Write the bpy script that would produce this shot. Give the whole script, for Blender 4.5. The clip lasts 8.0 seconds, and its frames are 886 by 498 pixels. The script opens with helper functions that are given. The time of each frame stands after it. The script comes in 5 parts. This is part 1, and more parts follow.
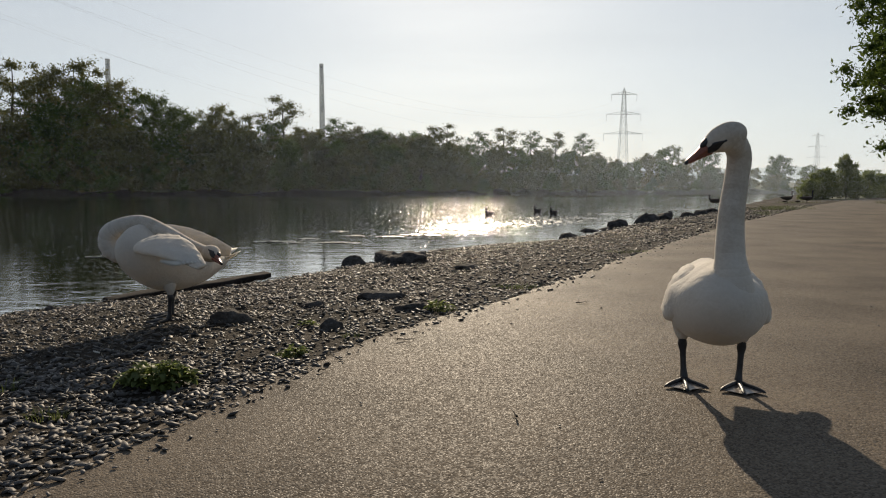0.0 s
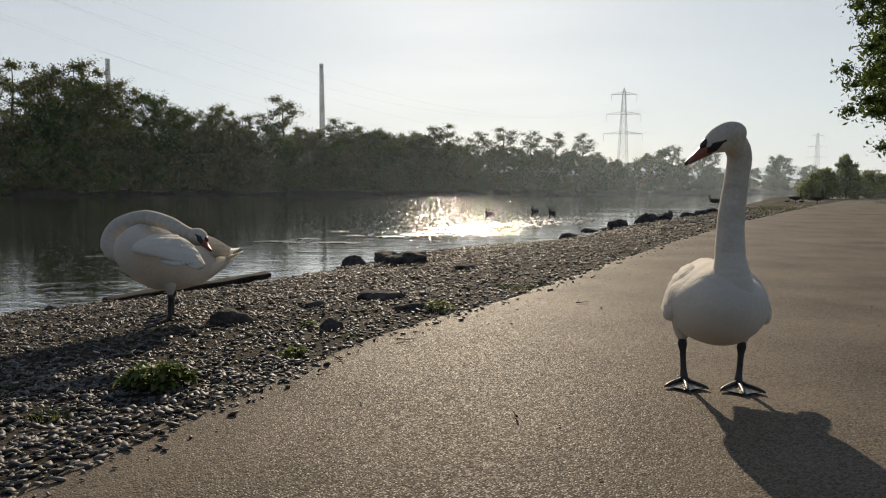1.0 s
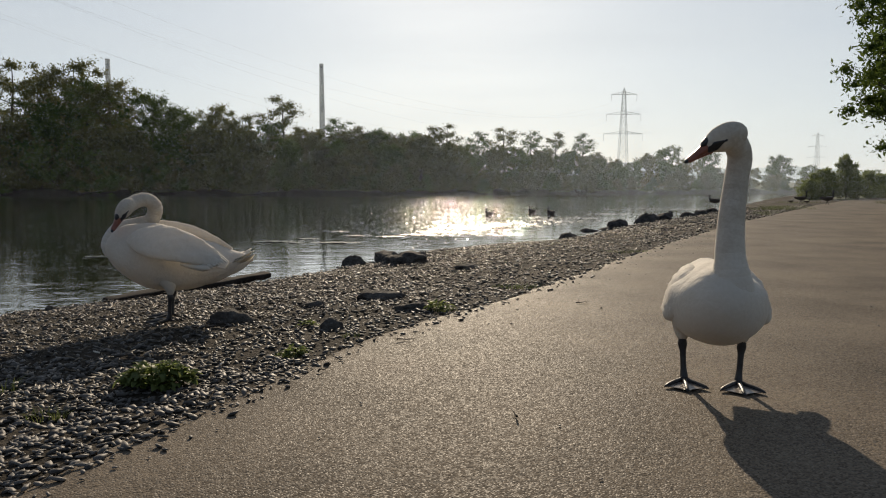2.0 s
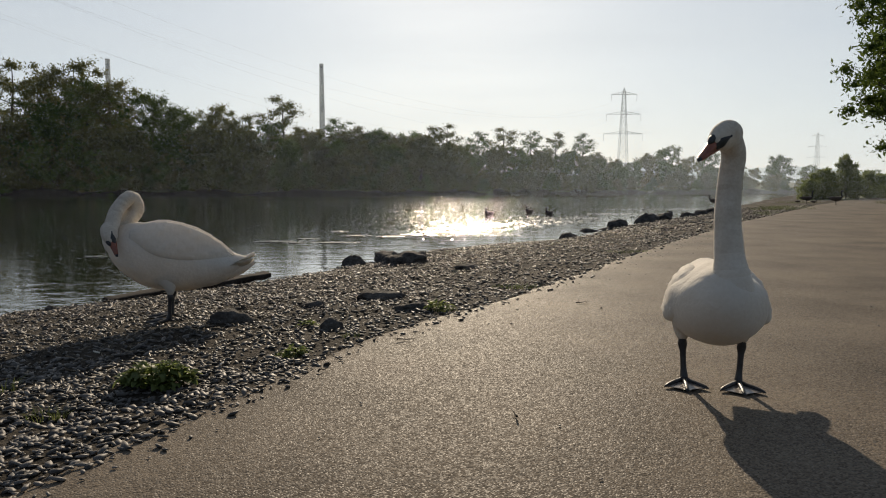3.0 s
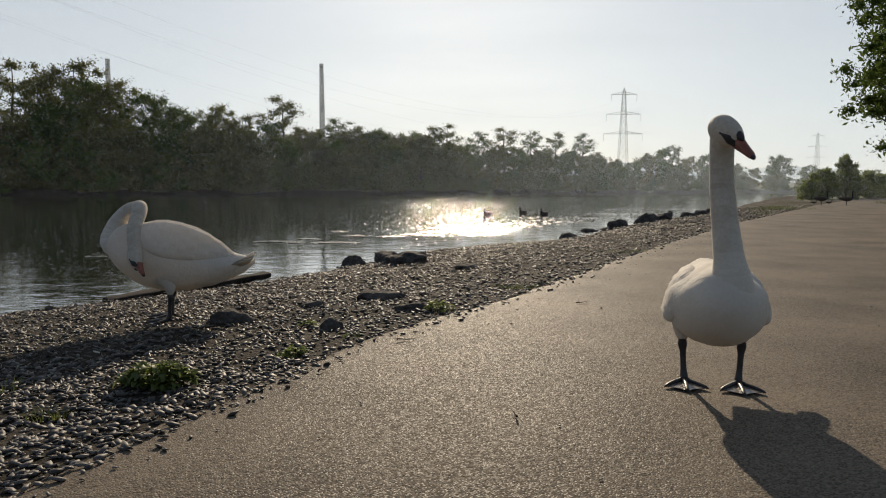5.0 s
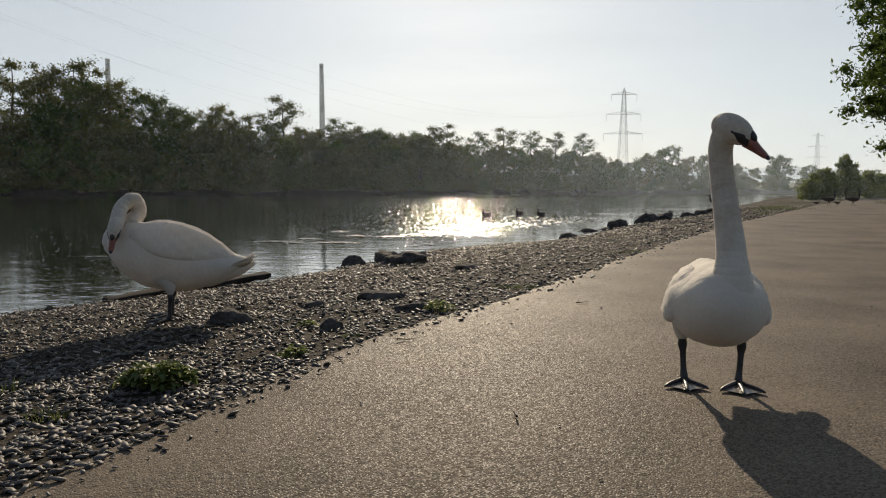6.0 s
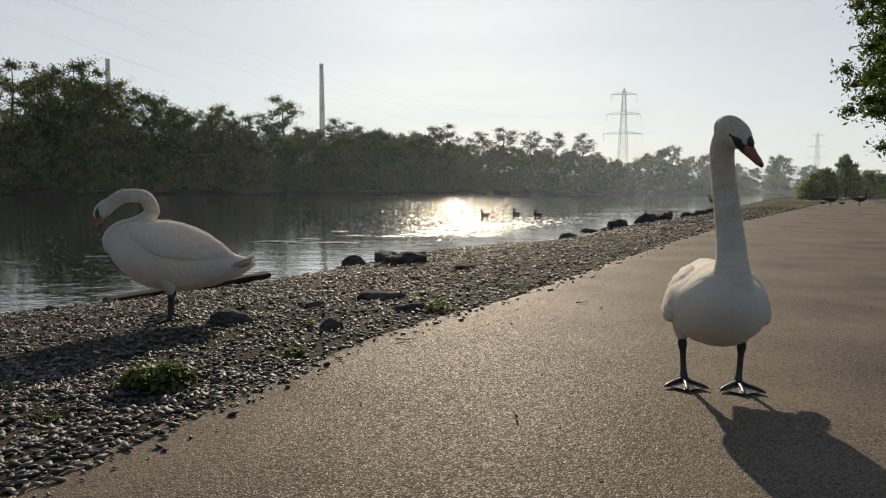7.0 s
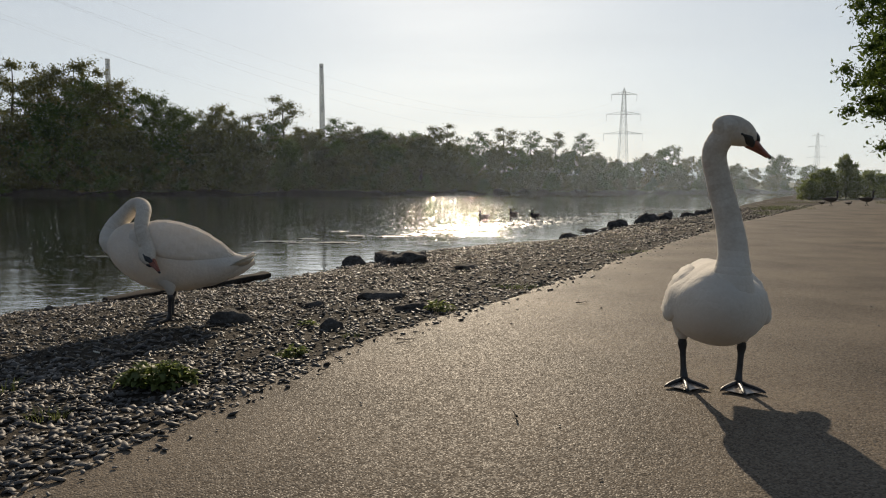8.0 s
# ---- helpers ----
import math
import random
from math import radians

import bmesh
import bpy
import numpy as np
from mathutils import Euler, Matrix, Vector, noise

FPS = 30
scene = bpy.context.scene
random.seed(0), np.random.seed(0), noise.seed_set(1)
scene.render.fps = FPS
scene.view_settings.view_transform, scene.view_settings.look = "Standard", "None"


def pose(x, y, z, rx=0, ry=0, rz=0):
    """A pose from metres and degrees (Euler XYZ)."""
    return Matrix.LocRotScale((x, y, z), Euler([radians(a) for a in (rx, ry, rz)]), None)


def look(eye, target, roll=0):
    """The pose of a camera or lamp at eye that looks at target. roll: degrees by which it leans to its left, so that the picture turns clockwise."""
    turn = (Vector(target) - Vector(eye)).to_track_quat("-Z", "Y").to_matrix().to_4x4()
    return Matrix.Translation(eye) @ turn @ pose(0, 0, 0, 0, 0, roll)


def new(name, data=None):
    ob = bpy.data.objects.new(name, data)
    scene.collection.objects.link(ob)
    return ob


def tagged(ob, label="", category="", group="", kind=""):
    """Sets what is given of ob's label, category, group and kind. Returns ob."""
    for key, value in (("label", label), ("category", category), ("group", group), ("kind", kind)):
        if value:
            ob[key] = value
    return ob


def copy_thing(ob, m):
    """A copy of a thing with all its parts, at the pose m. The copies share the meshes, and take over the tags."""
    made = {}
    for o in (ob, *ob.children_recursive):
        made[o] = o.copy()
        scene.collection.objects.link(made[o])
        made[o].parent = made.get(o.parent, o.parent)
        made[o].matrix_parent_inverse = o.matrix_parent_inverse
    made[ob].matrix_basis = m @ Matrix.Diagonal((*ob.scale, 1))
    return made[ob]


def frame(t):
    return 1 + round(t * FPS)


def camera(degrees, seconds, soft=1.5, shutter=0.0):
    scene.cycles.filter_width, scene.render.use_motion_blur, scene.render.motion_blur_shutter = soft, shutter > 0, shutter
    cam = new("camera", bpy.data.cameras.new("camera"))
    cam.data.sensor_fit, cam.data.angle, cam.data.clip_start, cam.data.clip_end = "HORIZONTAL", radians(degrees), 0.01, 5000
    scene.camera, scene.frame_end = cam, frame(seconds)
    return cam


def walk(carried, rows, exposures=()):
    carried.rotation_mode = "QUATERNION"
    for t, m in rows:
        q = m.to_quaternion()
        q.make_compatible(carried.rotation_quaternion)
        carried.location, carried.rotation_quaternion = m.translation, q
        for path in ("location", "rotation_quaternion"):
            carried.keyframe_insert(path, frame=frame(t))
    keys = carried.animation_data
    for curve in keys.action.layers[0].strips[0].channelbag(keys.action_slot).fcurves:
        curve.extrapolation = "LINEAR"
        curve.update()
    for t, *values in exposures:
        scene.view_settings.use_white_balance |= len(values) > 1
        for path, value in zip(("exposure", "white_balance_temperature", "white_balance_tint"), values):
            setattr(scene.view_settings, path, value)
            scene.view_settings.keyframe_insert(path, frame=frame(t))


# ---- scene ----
cam = camera(65.03, 8.0, soft=1.1)
walk(cam, [(0.0, pose(0, 0, 0.8, 84.843, 0, 0)), (8.0, pose(0, 0, 0.8, 84.843, 0, 0))])
scene.view_settings.exposure = 0.1

# ---- world and sun ----
SUN_ELEVATION, SUN_AZIMUTH = radians(22.5), radians(1.4)
world = bpy.data.worlds.new("sky")
scene.world = world
world.use_nodes = True
wn = world.node_tree.nodes
sky = wn.new("ShaderNodeTexSky")
sky.sky_type = "NISHITA"
sky.sun_disc = False
sky.sun_elevation, sky.sun_rotation = SUN_ELEVATION, SUN_AZIMUTH
sky.air_density, sky.dust_density, sky.ozone_density = 1.0, 0.8, 3.0
wn["Background"].inputs["Strength"].default_value = 0.073
veil, cirrus, lay, coords = wn.new("ShaderNodeMix"), wn.new("ShaderNodeTexNoise"), wn.new("ShaderNodeMapRange"), wn.new("ShaderNodeTexCoord")
stretch = wn.new("ShaderNodeMapping")
stretch.inputs["Rotation"].default_value, stretch.inputs["Scale"].default_value = (0.0, radians(-12), 0.0), (1.2, 1.2, 9.0)
cirrus.inputs["Scale"].default_value, cirrus.inputs["Detail"].default_value = 1.6, 6
lay.inputs["From Min"].default_value, lay.inputs["From Max"].default_value = 0.35, 0.75
lay.inputs["To Min"].default_value, lay.inputs["To Max"].default_value = 0.70, 0.86
veil.data_type = "RGBA"
# the haze is thickest low down, scatters the light forwards and thins out overhead
updown, thin, thinned, ahead, phase, haze = wn.new("ShaderNodeSeparateXYZ"), wn.new("ShaderNodeMapRange"), wn.new("ShaderNodeMath"), wn.new("ShaderNodeVectorMath"), wn.new("ShaderNodeMapRange"), wn.new("ShaderNodeMix")
for key, value in (("From Min", 0.25), ("From Max", 0.8), ("To Min", 1.0), ("To Max", 0.25)):
    thin.inputs[key].default_value = value
thinned.operation, ahead.operation, haze.data_type = "MULTIPLY", "DOT_PRODUCT", "RGBA"
ahead.inputs[1].default_value = (math.sin(SUN_AZIMUTH) * math.cos(SUN_ELEVATION), math.cos(SUN_AZIMUTH) * math.cos(SUN_ELEVATION), math.sin(SUN_ELEVATION))
phase.inputs["From Min"].default_value, phase.inputs["From Max"].default_value = -0.3, 0.97
haze.inputs[6].default_value, haze.inputs[7].default_value = (3.0, 3.6, 4.6, 1), (8.3, 8.8, 9.2, 1)
for a, b in ((coords.outputs["Generated"], stretch.inputs[0]), (stretch.outputs[0], cirrus.inputs["Vector"]), (cirrus.outputs["Fac"], lay.inputs["Value"]), (coords.outputs["Generated"], updown.inputs[0]), (updown.outputs["Z"], thin.inputs["Value"]),
             (lay.outputs[0], thinned.inputs[0]), (thin.outputs[0], thinned.inputs[1]), (thinned.outputs[0], veil.inputs[0]), (coords.outputs["Generated"], ahead.inputs[0]), (ahead.outputs["Value"], phase.inputs["Value"]), (phase.outputs[0], haze.inputs[0]),
             (haze.outputs[2], veil.inputs[7]), (sky.outputs[0], veil.inputs[6]), (veil.outputs[2], wn["Background"].inputs[0])):
    world.node_tree.links.new(a, b)
sun_data = bpy.data.lights.new("sun", "SUN")
sun_data.energy, sun_data.angle, sun_data.color = 4.5, radians(0.6), (1.0, 0.83, 0.62)
sun = new("sun", sun_data)
sun.matrix_basis = look((0, 0, 0), (-math.sin(SUN_AZIMUTH) * math.cos(SUN_ELEVATION), -math.cos(SUN_AZIMUTH) * math.cos(SUN_ELEVATION), -math.sin(SUN_ELEVATION)))
sun.location = (0, 60, 60)


# ---- materials ----
def material(name, dark, light, scale=8.0, rough=0.7, bump=0.3, bump_scale=40.0, fine=60.0, spread=0.5, random_tint=0.0, island=0.0, metal=0.0, sheen=0.0, see_through=0.0, distance=0.01, spec=0.5, coat=0.0):
    m = bpy.data.materials.new(name)
    m.use_nodes = True
    n, l = m.node_tree.nodes, m.node_tree.links
    p = n["Principled BSDF"]
    co = n.new("ShaderNodeTexCoord")
    place = co.outputs["Object"]
    if sheen:
        own, shift = n.new("ShaderNodeObjectInfo"), n.new("ShaderNodeVectorMath")
        shift.operation = "MULTIPLY_ADD"
        l.new(own.outputs["Random"], shift.inputs[0])
        shift.inputs[1].default_value = (23.0, 31.0, 17.0)
        l.new(place, shift.inputs[2])
        place = shift.outputs[0]
    big, small = n.new("ShaderNodeTexNoise"), n.new("ShaderNodeTexNoise")
    big.inputs["Scale"].default_value, small.inputs["Scale"].default_value = scale, fine
    big.inputs["Detail"].default_value, small.inputs["Detail"].default_value = 5, 3
    for t in (big, small):
        l.new(place, t.inputs["Vector"])
    add = n.new("ShaderNodeMath")
    add.operation = "MULTIPLY_ADD"
    l.new(small.outputs["Fac"], add.inputs[0])
    add.inputs[1].default_value = 0.6
    l.new(big.outputs["Fac"], add.inputs[2])
    last = add
    for amount, source in ((random_tint, "ShaderNodeObjectInfo"), (island, "ShaderNodeNewGeometry")):
        if amount:
            info = n.new(source)
            more = n.new("ShaderNodeMath")
            more.operation = "MULTIPLY_ADD"
            l.new(info.outputs["Random" if source == "ShaderNodeObjectInfo" else "Random Per Island"], more.inputs[0])
            more.inputs[1].default_value = amount
            l.new(last.outputs[0], more.inputs[2])
            last = more
    extra = (random_tint + island) / 2
    ramp = n.new("ShaderNodeMapRange")
    ramp.inputs["From Min"].default_value = 0.8 - spread / 2 + extra - extra * 0.6
    ramp.inputs["From Max"].default_value = 0.8 + spread / 2 + extra + extra * 0.6
    l.new(last.outputs[0], ramp.inputs["Value"])
    mix = n.new("ShaderNodeMix")
    mix.data_type = "RGBA"
    mix.inputs[6].default_value, mix.inputs[7].default_value = (*dark, 1), (*light, 1)
    l.new(ramp.outputs[0], mix.inputs[0])
    l.new(mix.outputs[2], p.inputs["Base Color"])
    p.inputs["Roughness"].default_value = rough
    p.inputs["Metallic"].default_value = metal
    p.inputs["Specular IOR Level"].default_value = spec
    p.inputs["Coat Weight"].default_value = coat
    if sheen:
        p.inputs["Sheen Weight"].default_value = sheen
        p.inputs["Sheen Roughness"].default_value = 0.4
    if bump:
        b = n.new("ShaderNodeBump")
        b.inputs["Strength"].default_value, b.inputs["Distance"].default_value = bump, distance
        tex = n.new("ShaderNodeTexNoise")
        tex.inputs["Scale"].default_value, tex.inputs["Detail"].default_value = bump_scale, 6
        l.new(place, tex.inputs["Vector"])
        l.new(tex.outputs["Fac"], b.inputs["Height"])
        l.new(b.outputs[0], p.inputs["Normal"])
    if see_through:
        tr = n.new("ShaderNodeBsdfTranslucent")
        l.new(mix.outputs[2], tr.inputs["Color"])
        mx = n.new("ShaderNodeMixShader")
        mx.inputs[0].default_value = see_through
        l.new(p.outputs[0], mx.inputs[1])
        l.new(tr.outputs[0], mx.inputs[2])
        l.new(mx.outputs[0], n["Material Output"].inputs["Surface"])
    return m


ASPHALT = material("asphalt", (0.034, 0.0265, 0.019), (0.195, 0.156, 0.112), scale=1.2, fine=170, rough=0.7, bump=0.8, bump_scale=40, spread=0.8, distance=0.004, spec=0.11)
stones, tone, polish, grit_bump = (ASPHALT.node_tree.nodes.new("ShaderNode" + k) for k in ("TexVoronoi", "SeparateColor", "MapRange", "Bump"))
stones.inputs["Scale"].default_value = 165
for key, value in (("From Min", 0.2), ("From Max", 1.0), ("To Min", 0.9), ("To Max", 0.5)):
    polish.inputs[key].default_value = value
grit_bump.inputs["Strength"].default_value, grit_bump.inputs["Distance"].default_value, grit_bump.invert = 0.7, 0.003, True
for node in list(ASPHALT.node_tree.nodes):
    if node.type == "TEX_COORD":
        ASPHALT.node_tree.links.new(node.outputs["Object"], stones.inputs["Vector"])
    if node.type == "MATH":
        ASPHALT.node_tree.links.new(tone.outputs[0], node.inputs[0])
    if node.type == "BUMP" and node != grit_bump:
        ASPHALT.node_tree.links.new(node.outputs[0], grit_bump.inputs["Normal"])
for a, b in ((stones.outputs["Color"], tone.inputs[0]), (tone.outputs[1], polish.inputs["Value"]), (stones.outputs["Distance"], grit_bump.inputs["Height"]),
             (polish.outputs[0], ASPHALT.node_tree.nodes["Principled BSDF"].inputs["Roughness"]), (grit_bump.outputs[0], ASPHALT.node_tree.nodes["Principled BSDF"].inputs["Normal"])):
    ASPHALT.node_tree.links.new(a, b)
SOIL = material("gravelly_soil", (0.016, 0.013, 0.009), (0.060, 0.049, 0.036), scale=3, fine=60, rough=0.9, bump=0.9, bump_scale=55, distance=0.02, spec=0.08)
MEADOW = material("meadow", (0.035, 0.05, 0.015), (0.10, 0.11, 0.04), scale=0.15, fine=4, rough=0.9, bump=0.8, bump_scale=6, distance=0.1)
PEBBLE = material("pebble", (0.026, 0.0235, 0.020), (0.215, 0.192, 0.166), scale=12, fine=90, rough=0.6, bump=0.3, bump_scale=80, random_tint=0.9, island=0.9, distance=0.004, spec=0.36)
LITTER = material("dry_litter", (0.035, 0.024, 0.014), (0.24, 0.185, 0.115), scale=12, fine=90, rough=0.5, bump=0, island=0.9, spec=0.5)
ROCK = material("rock", (0.032, 0.029, 0.026), (0.125, 0.112, 0.097), scale=6, fine=45, rough=0.88, bump=0.9, bump_scale=30, distance=0.02, spec=0.10)
WOOD = material("wet_wood", (0.012, 0.010, 0.008), (0.045, 0.037, 0.030), scale=4, fine=50, rough=0.92, spec=0.12, bump=0.6, bump_scale=60)
BARK = material("bark", (0.03, 0.026, 0.02), (0.10, 0.085, 0.065), scale=3, fine=20, rough=0.9, bump=0.8, bump_scale=12, distance=0.04)
LEAF = material("leaf", (0.028, 0.055, 0.014), (0.13, 0.175, 0.034), scale=0.6, fine=6, rough=0.8, spec=0.15, bump=0, random_tint=0.35, island=0.5, see_through=0.34)
LEAF_OLIVE = material("olive_leaf", (0.042, 0.056, 0.020), (0.19, 0.18, 0.050), scale=0.6, fine=6, rough=0.8, spec=0.15, bump=0, random_tint=0.35, island=0.5, see_through=0.34)
LEAF_NEAR = material("near_leaf", (0.07, 0.10, 0.028), (0.24, 0.28, 0.085), scale=2, fine=30, rough=0.5, spec=0.35, bump=0, island=0.6, see_through=0.62)
GRASS = material("grass", (0.05, 0.075, 0.02), (0.16, 0.18, 0.06), scale=2, fine=30, rough=0.5, bump=0, island=0.6, see_through=0.4)
CONCRETE = material("concrete", (0.20, 0.195, 0.19), (0.30, 0.29, 0.28), scale=0.1, fine=0.6, rough=0.85, bump=0)
STEEL = material("galvanised_steel", (0.22, 0.23, 0.24), (0.34, 0.35, 0.36), scale=0.5, fine=4, rough=0.5, metal=0.6, bump=0)
# neck plumage turns darker and more buff from breast to head
NECK_TONES = [material("buff_plumage", (0.72 - 0.20 * k, 0.66 - 0.22 * k, 0.56 - 0.22 * k), (0.81 - 0.10 * k, 0.755 - 0.11 * k, 0.66 - 0.12 * k), scale=9, fine=90, rough=0.82, bump=0.35, bump_scale=80, sheen=0.15, see_through=0.16, distance=0.008, spec=0.2) for k in (0, 0.17, 0.33, 0.5, 0.67, 0.83, 1.0)]
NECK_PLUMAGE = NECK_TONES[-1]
PLUMAGE = material("white_plumage", (0.73, 0.67, 0.57), (0.81, 0.755, 0.66), scale=7, fine=70, rough=0.8, bump=0.35, bump_scale=48, sheen=0.15, see_through=0.3, distance=0.013, spec=0.25)
QUILL = material("white_flight_feather", (0.78, 0.72, 0.61), (0.88, 0.84, 0.75), scale=10, fine=120, rough=0.6, bump=0.3, bump_scale=120, see_through=0.36, distance=0.004, spec=0.3)
BEAK = material("orange_beak", (0.17, 0.05, 0.028), (0.30, 0.10, 0.055), scale=20, fine=120, rough=0.35, bump=0.1, bump_scale=150)
BLACK = material("black_skin", (0.010, 0.010, 0.011), (0.035, 0.034, 0.034), scale=30, fine=150, rough=0.45, bump=0.4, bump_scale=160, distance=0.003)
GOOSE_BROWN = material("brown_plumage", (0.035, 0.028, 0.022), (0.11, 0.09, 0.07), scale=9, fine=60, rough=0.8, bump=0.3, bump_scale=60)
GOOSE_BLACK = material("black_plumage", (0.010, 0.010, 0.010), (0.03, 0.03, 0.03), scale=20, fine=60, rough=0.7, bump=0)
GOOSE_PALE = material("pale_plumage", (0.35, 0.32, 0.28), (0.6, 0.57, 0.5), scale=20, fine=60, rough=0.8, bump=0)
FOLIAGE_FAR = material("far_woodland_haze_glow", (0.03, 0.045, 0.02), (0.08, 0.10, 0.045), scale=0.02, fine=0.2, rough=0.9, bump=1.0, bump_scale=0.08, distance=4)

MIST = bpy.data.materials.new("mist_droplets")
MIST.use_nodes = True
MIST.node_tree.nodes.remove(MIST.node_tree.nodes["Principled BSDF"])
droplets = MIST.node_tree.nodes.new("ShaderNodeBsdfTranslucent")
droplets.inputs["Color"].default_value = (0.72, 0.84, 0.95, 1)
MIST.node_tree.links.new(droplets.outputs[0], MIST.node_tree.nodes["Material Output"].inputs["Surface"])
# the far ridge is a pale backdrop: its own emission stands in for haze
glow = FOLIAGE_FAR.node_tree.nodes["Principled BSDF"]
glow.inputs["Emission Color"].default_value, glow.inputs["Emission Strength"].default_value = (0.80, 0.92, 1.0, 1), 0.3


def water_material():
    m = bpy.data.materials.new("lake_water")
    m.use_nodes = True
    n, l = m.node_tree.nodes, m.node_tree.links
    p = n["Principled BSDF"]
    p.inputs["Base Color"].default_value = (0.016, 0.018, 0.013, 1)
    p.inputs["Roughness"].default_value = 0.03
    p.inputs["IOR"].default_value = 2.0
    co = n.new("ShaderNodeTexCoord")
    last = None
    sep, wind = n.new("ShaderNodeSeparateXYZ"), n.new("ShaderNodeMapRange")
    l.new(co.outputs["Object"], sep.inputs[0])
    l.new(sep.outputs["Y"], wind.inputs["Value"])
    for key, value in (("From Min", 8), ("From Max", 26), ("To Min", 0.32), ("To Max", 0.3)):
        wind.inputs[key].default_value = value
    for scale, strength, stretch in ((0.6, 0.014, 2.0), (2.8, 0.014, 1.6), (11.0, 0.006, 1.2)):
        mp = n.new("ShaderNodeMapping")
        mp.inputs["Scale"].default_value = (1.0, stretch, 1.0)
        l.new(co.outputs["Object"], mp.inputs["Vector"])
        t = n.new("ShaderNodeTexNoise")
        t.inputs["Scale"].default_value, t.inputs["Detail"].default_value = scale, 3
        l.new(mp.outputs[0], t.inputs["Vector"])
        b = n.new("ShaderNodeBump")
        b.inputs["Strength"].default_value, b.inputs["Distance"].default_value = 1.0, strength
        l.new(wind.outputs[0], b.inputs["Strength"])
        l.new(t.outputs["Fac"], b.inputs["Height"])
        if last:
            l.new(last.outputs[0], b.inputs["Normal"])
        last = b
    l.new(last.outputs[0], p.inputs["Normal"])
    l.new(last.outputs[0], p.inputs["Coat Normal"])
    p.inputs["Coat Weight"].default_value, p.inputs["Coat Roughness"].default_value = 1.0, 0.02
    return m


WATER = water_material()


# ---- building helpers ----
def mesh_of(name, verts, faces, material_=None, smooth=True):
    me = bpy.data.meshes.new(name)
    me.from_pydata([tuple(v) for v in verts], [], faces)
    if smooth:
        me.shade_smooth()
    if material_:
        me.materials.append(material_)
    me.update()
    return me


def part(name, me, parent=None, label="", kind="", m=None):
    ob = new(name, me)
    ob.parent = parent
    if m is not None:
        ob.matrix_basis = m
    return tagged(ob, label, kind=kind)


def thing(name, label, category, m, group="", kind=""):
    ob = new(name)
    ob.matrix_basis = m
    return tagged(ob, label, category, group, kind)


def spline(points, count):
    """Catmull-Rom through the points, count samples at even arc length."""
    p = np.array(points, float)
    p = np.vstack([2 * p[0] - p[1], p, 2 * p[-1] - p[-2]])
    out = []
    for i in range(1, len(p) - 2):
        a, b, c, d = p[i - 1:i + 3]
        for s in np.linspace(0, 1, 24, endpoint=False):
            out.append(0.5 * (2 * b + (c - a) * s + (2 * a - 5 * b + 4 * c - d) * s ** 2 + (3 * b - a - 3 * c + d) * s ** 3))
    out.append(p[-2])
    out = np.array(out)
    n3 = min(3, out.shape[1])
    run = np.concatenate([[0], np.cumsum(np.linalg.norm(np.diff(out[:, :n3], axis=0), axis=1))])
    at = np.linspace(0, run[-1], count)
    return np.stack([np.interp(at, run, out[:, k]) for k in range(out.shape[1])], axis=1)


def tube(rows, count=24, sides=16, up=(0, 0, 1), power=2.0):
    """Skin over rows of x, y, z, half width, half height; closed at both ends. Returns verts and faces."""
    s = spline(rows, count)
    verts, faces = [], []
    side_ = None
    for i in range(count):
        c = Vector(s[i, :3])
        t = Vector(s[min(i + 1, count - 1), :3] - s[max(i - 1, 0), :3]).normalized()
        a = t.cross(Vector(up))
        if a.length < 0.2:
            a = side_ if side_ else t.cross(Vector((1, 0, 0)))
        a.normalize()
        if side_ and a.dot(side_) < 0:
            a = -a
        side_ = a
        b = a.cross(t).normalized()
        for k in range(sides):
            q = 2 * math.pi * k / sides
            cq, sq = math.cos(q), math.sin(q)
            cq = math.copysign(abs(cq) ** (2 / power), cq)
            sq = math.copysign(abs(sq) ** (2 / power), sq)
            verts.append(c + a * cq * max(s[i, 3], 0.0005) + b * sq * max(s[i, 4], 0.0005))
    for i in range(count - 1):
        for k in range(sides):
            k2 = (k + 1) % sides
            faces.append((i * sides + k, i * sides + k2, (i + 1) * sides + k2, (i + 1) * sides + k))
    faces.append(tuple(range(sides))[::-1])
    faces.append(tuple(range((count - 1) * sides, count * sides)))
    return verts, faces


def merged(*pieces):
    verts, faces = [], []
    for v, f in pieces:
        base = len(verts)
        verts += [tuple(x) for x in v]
        faces += [tuple(i + base for i in g) for g in f]
    return verts, faces


def moved(piece, m):
    return [m @ Vector(v) for v in piece[0]], piece[1]


# ---- plan: path, shore and far bank ----
PATH_EDGE = [(-5.2, -8), (-1.75, 0), (-1.12, 1.8), (-0.78, 2.7), (-0.28, 3.85), (0.72, 5.4), (2.6, 8.8), (4.66, 12.3), (7.2, 16.4), (13.2, 25.5), (17.2, 31.5), (31.0, 49.0), (60, 74)]
SHORE = [(-16, -12), (-6.2, 2.0), (-4.4, 4.2), (-3.3, 5.54), (-2.87, 6.15), (-1.9, 7.45), (-0.92, 9.1), (0.15, 11.3), (2.27, 13.0), (5.3, 18.9), (9.7, 25.6), (19.0, 43.0), (30.6, 64.0), (48, 92), (66, 113), (120, 140)]
FAR_BANK = [(-220, 60), (-90, 72), (-50, 76), (-25, 79), (0, 84), (20, 92), (40, 103), (66, 113), (120, 140)]
PATH_WIDTH = 3.25
WATER_LEVEL = -0.2


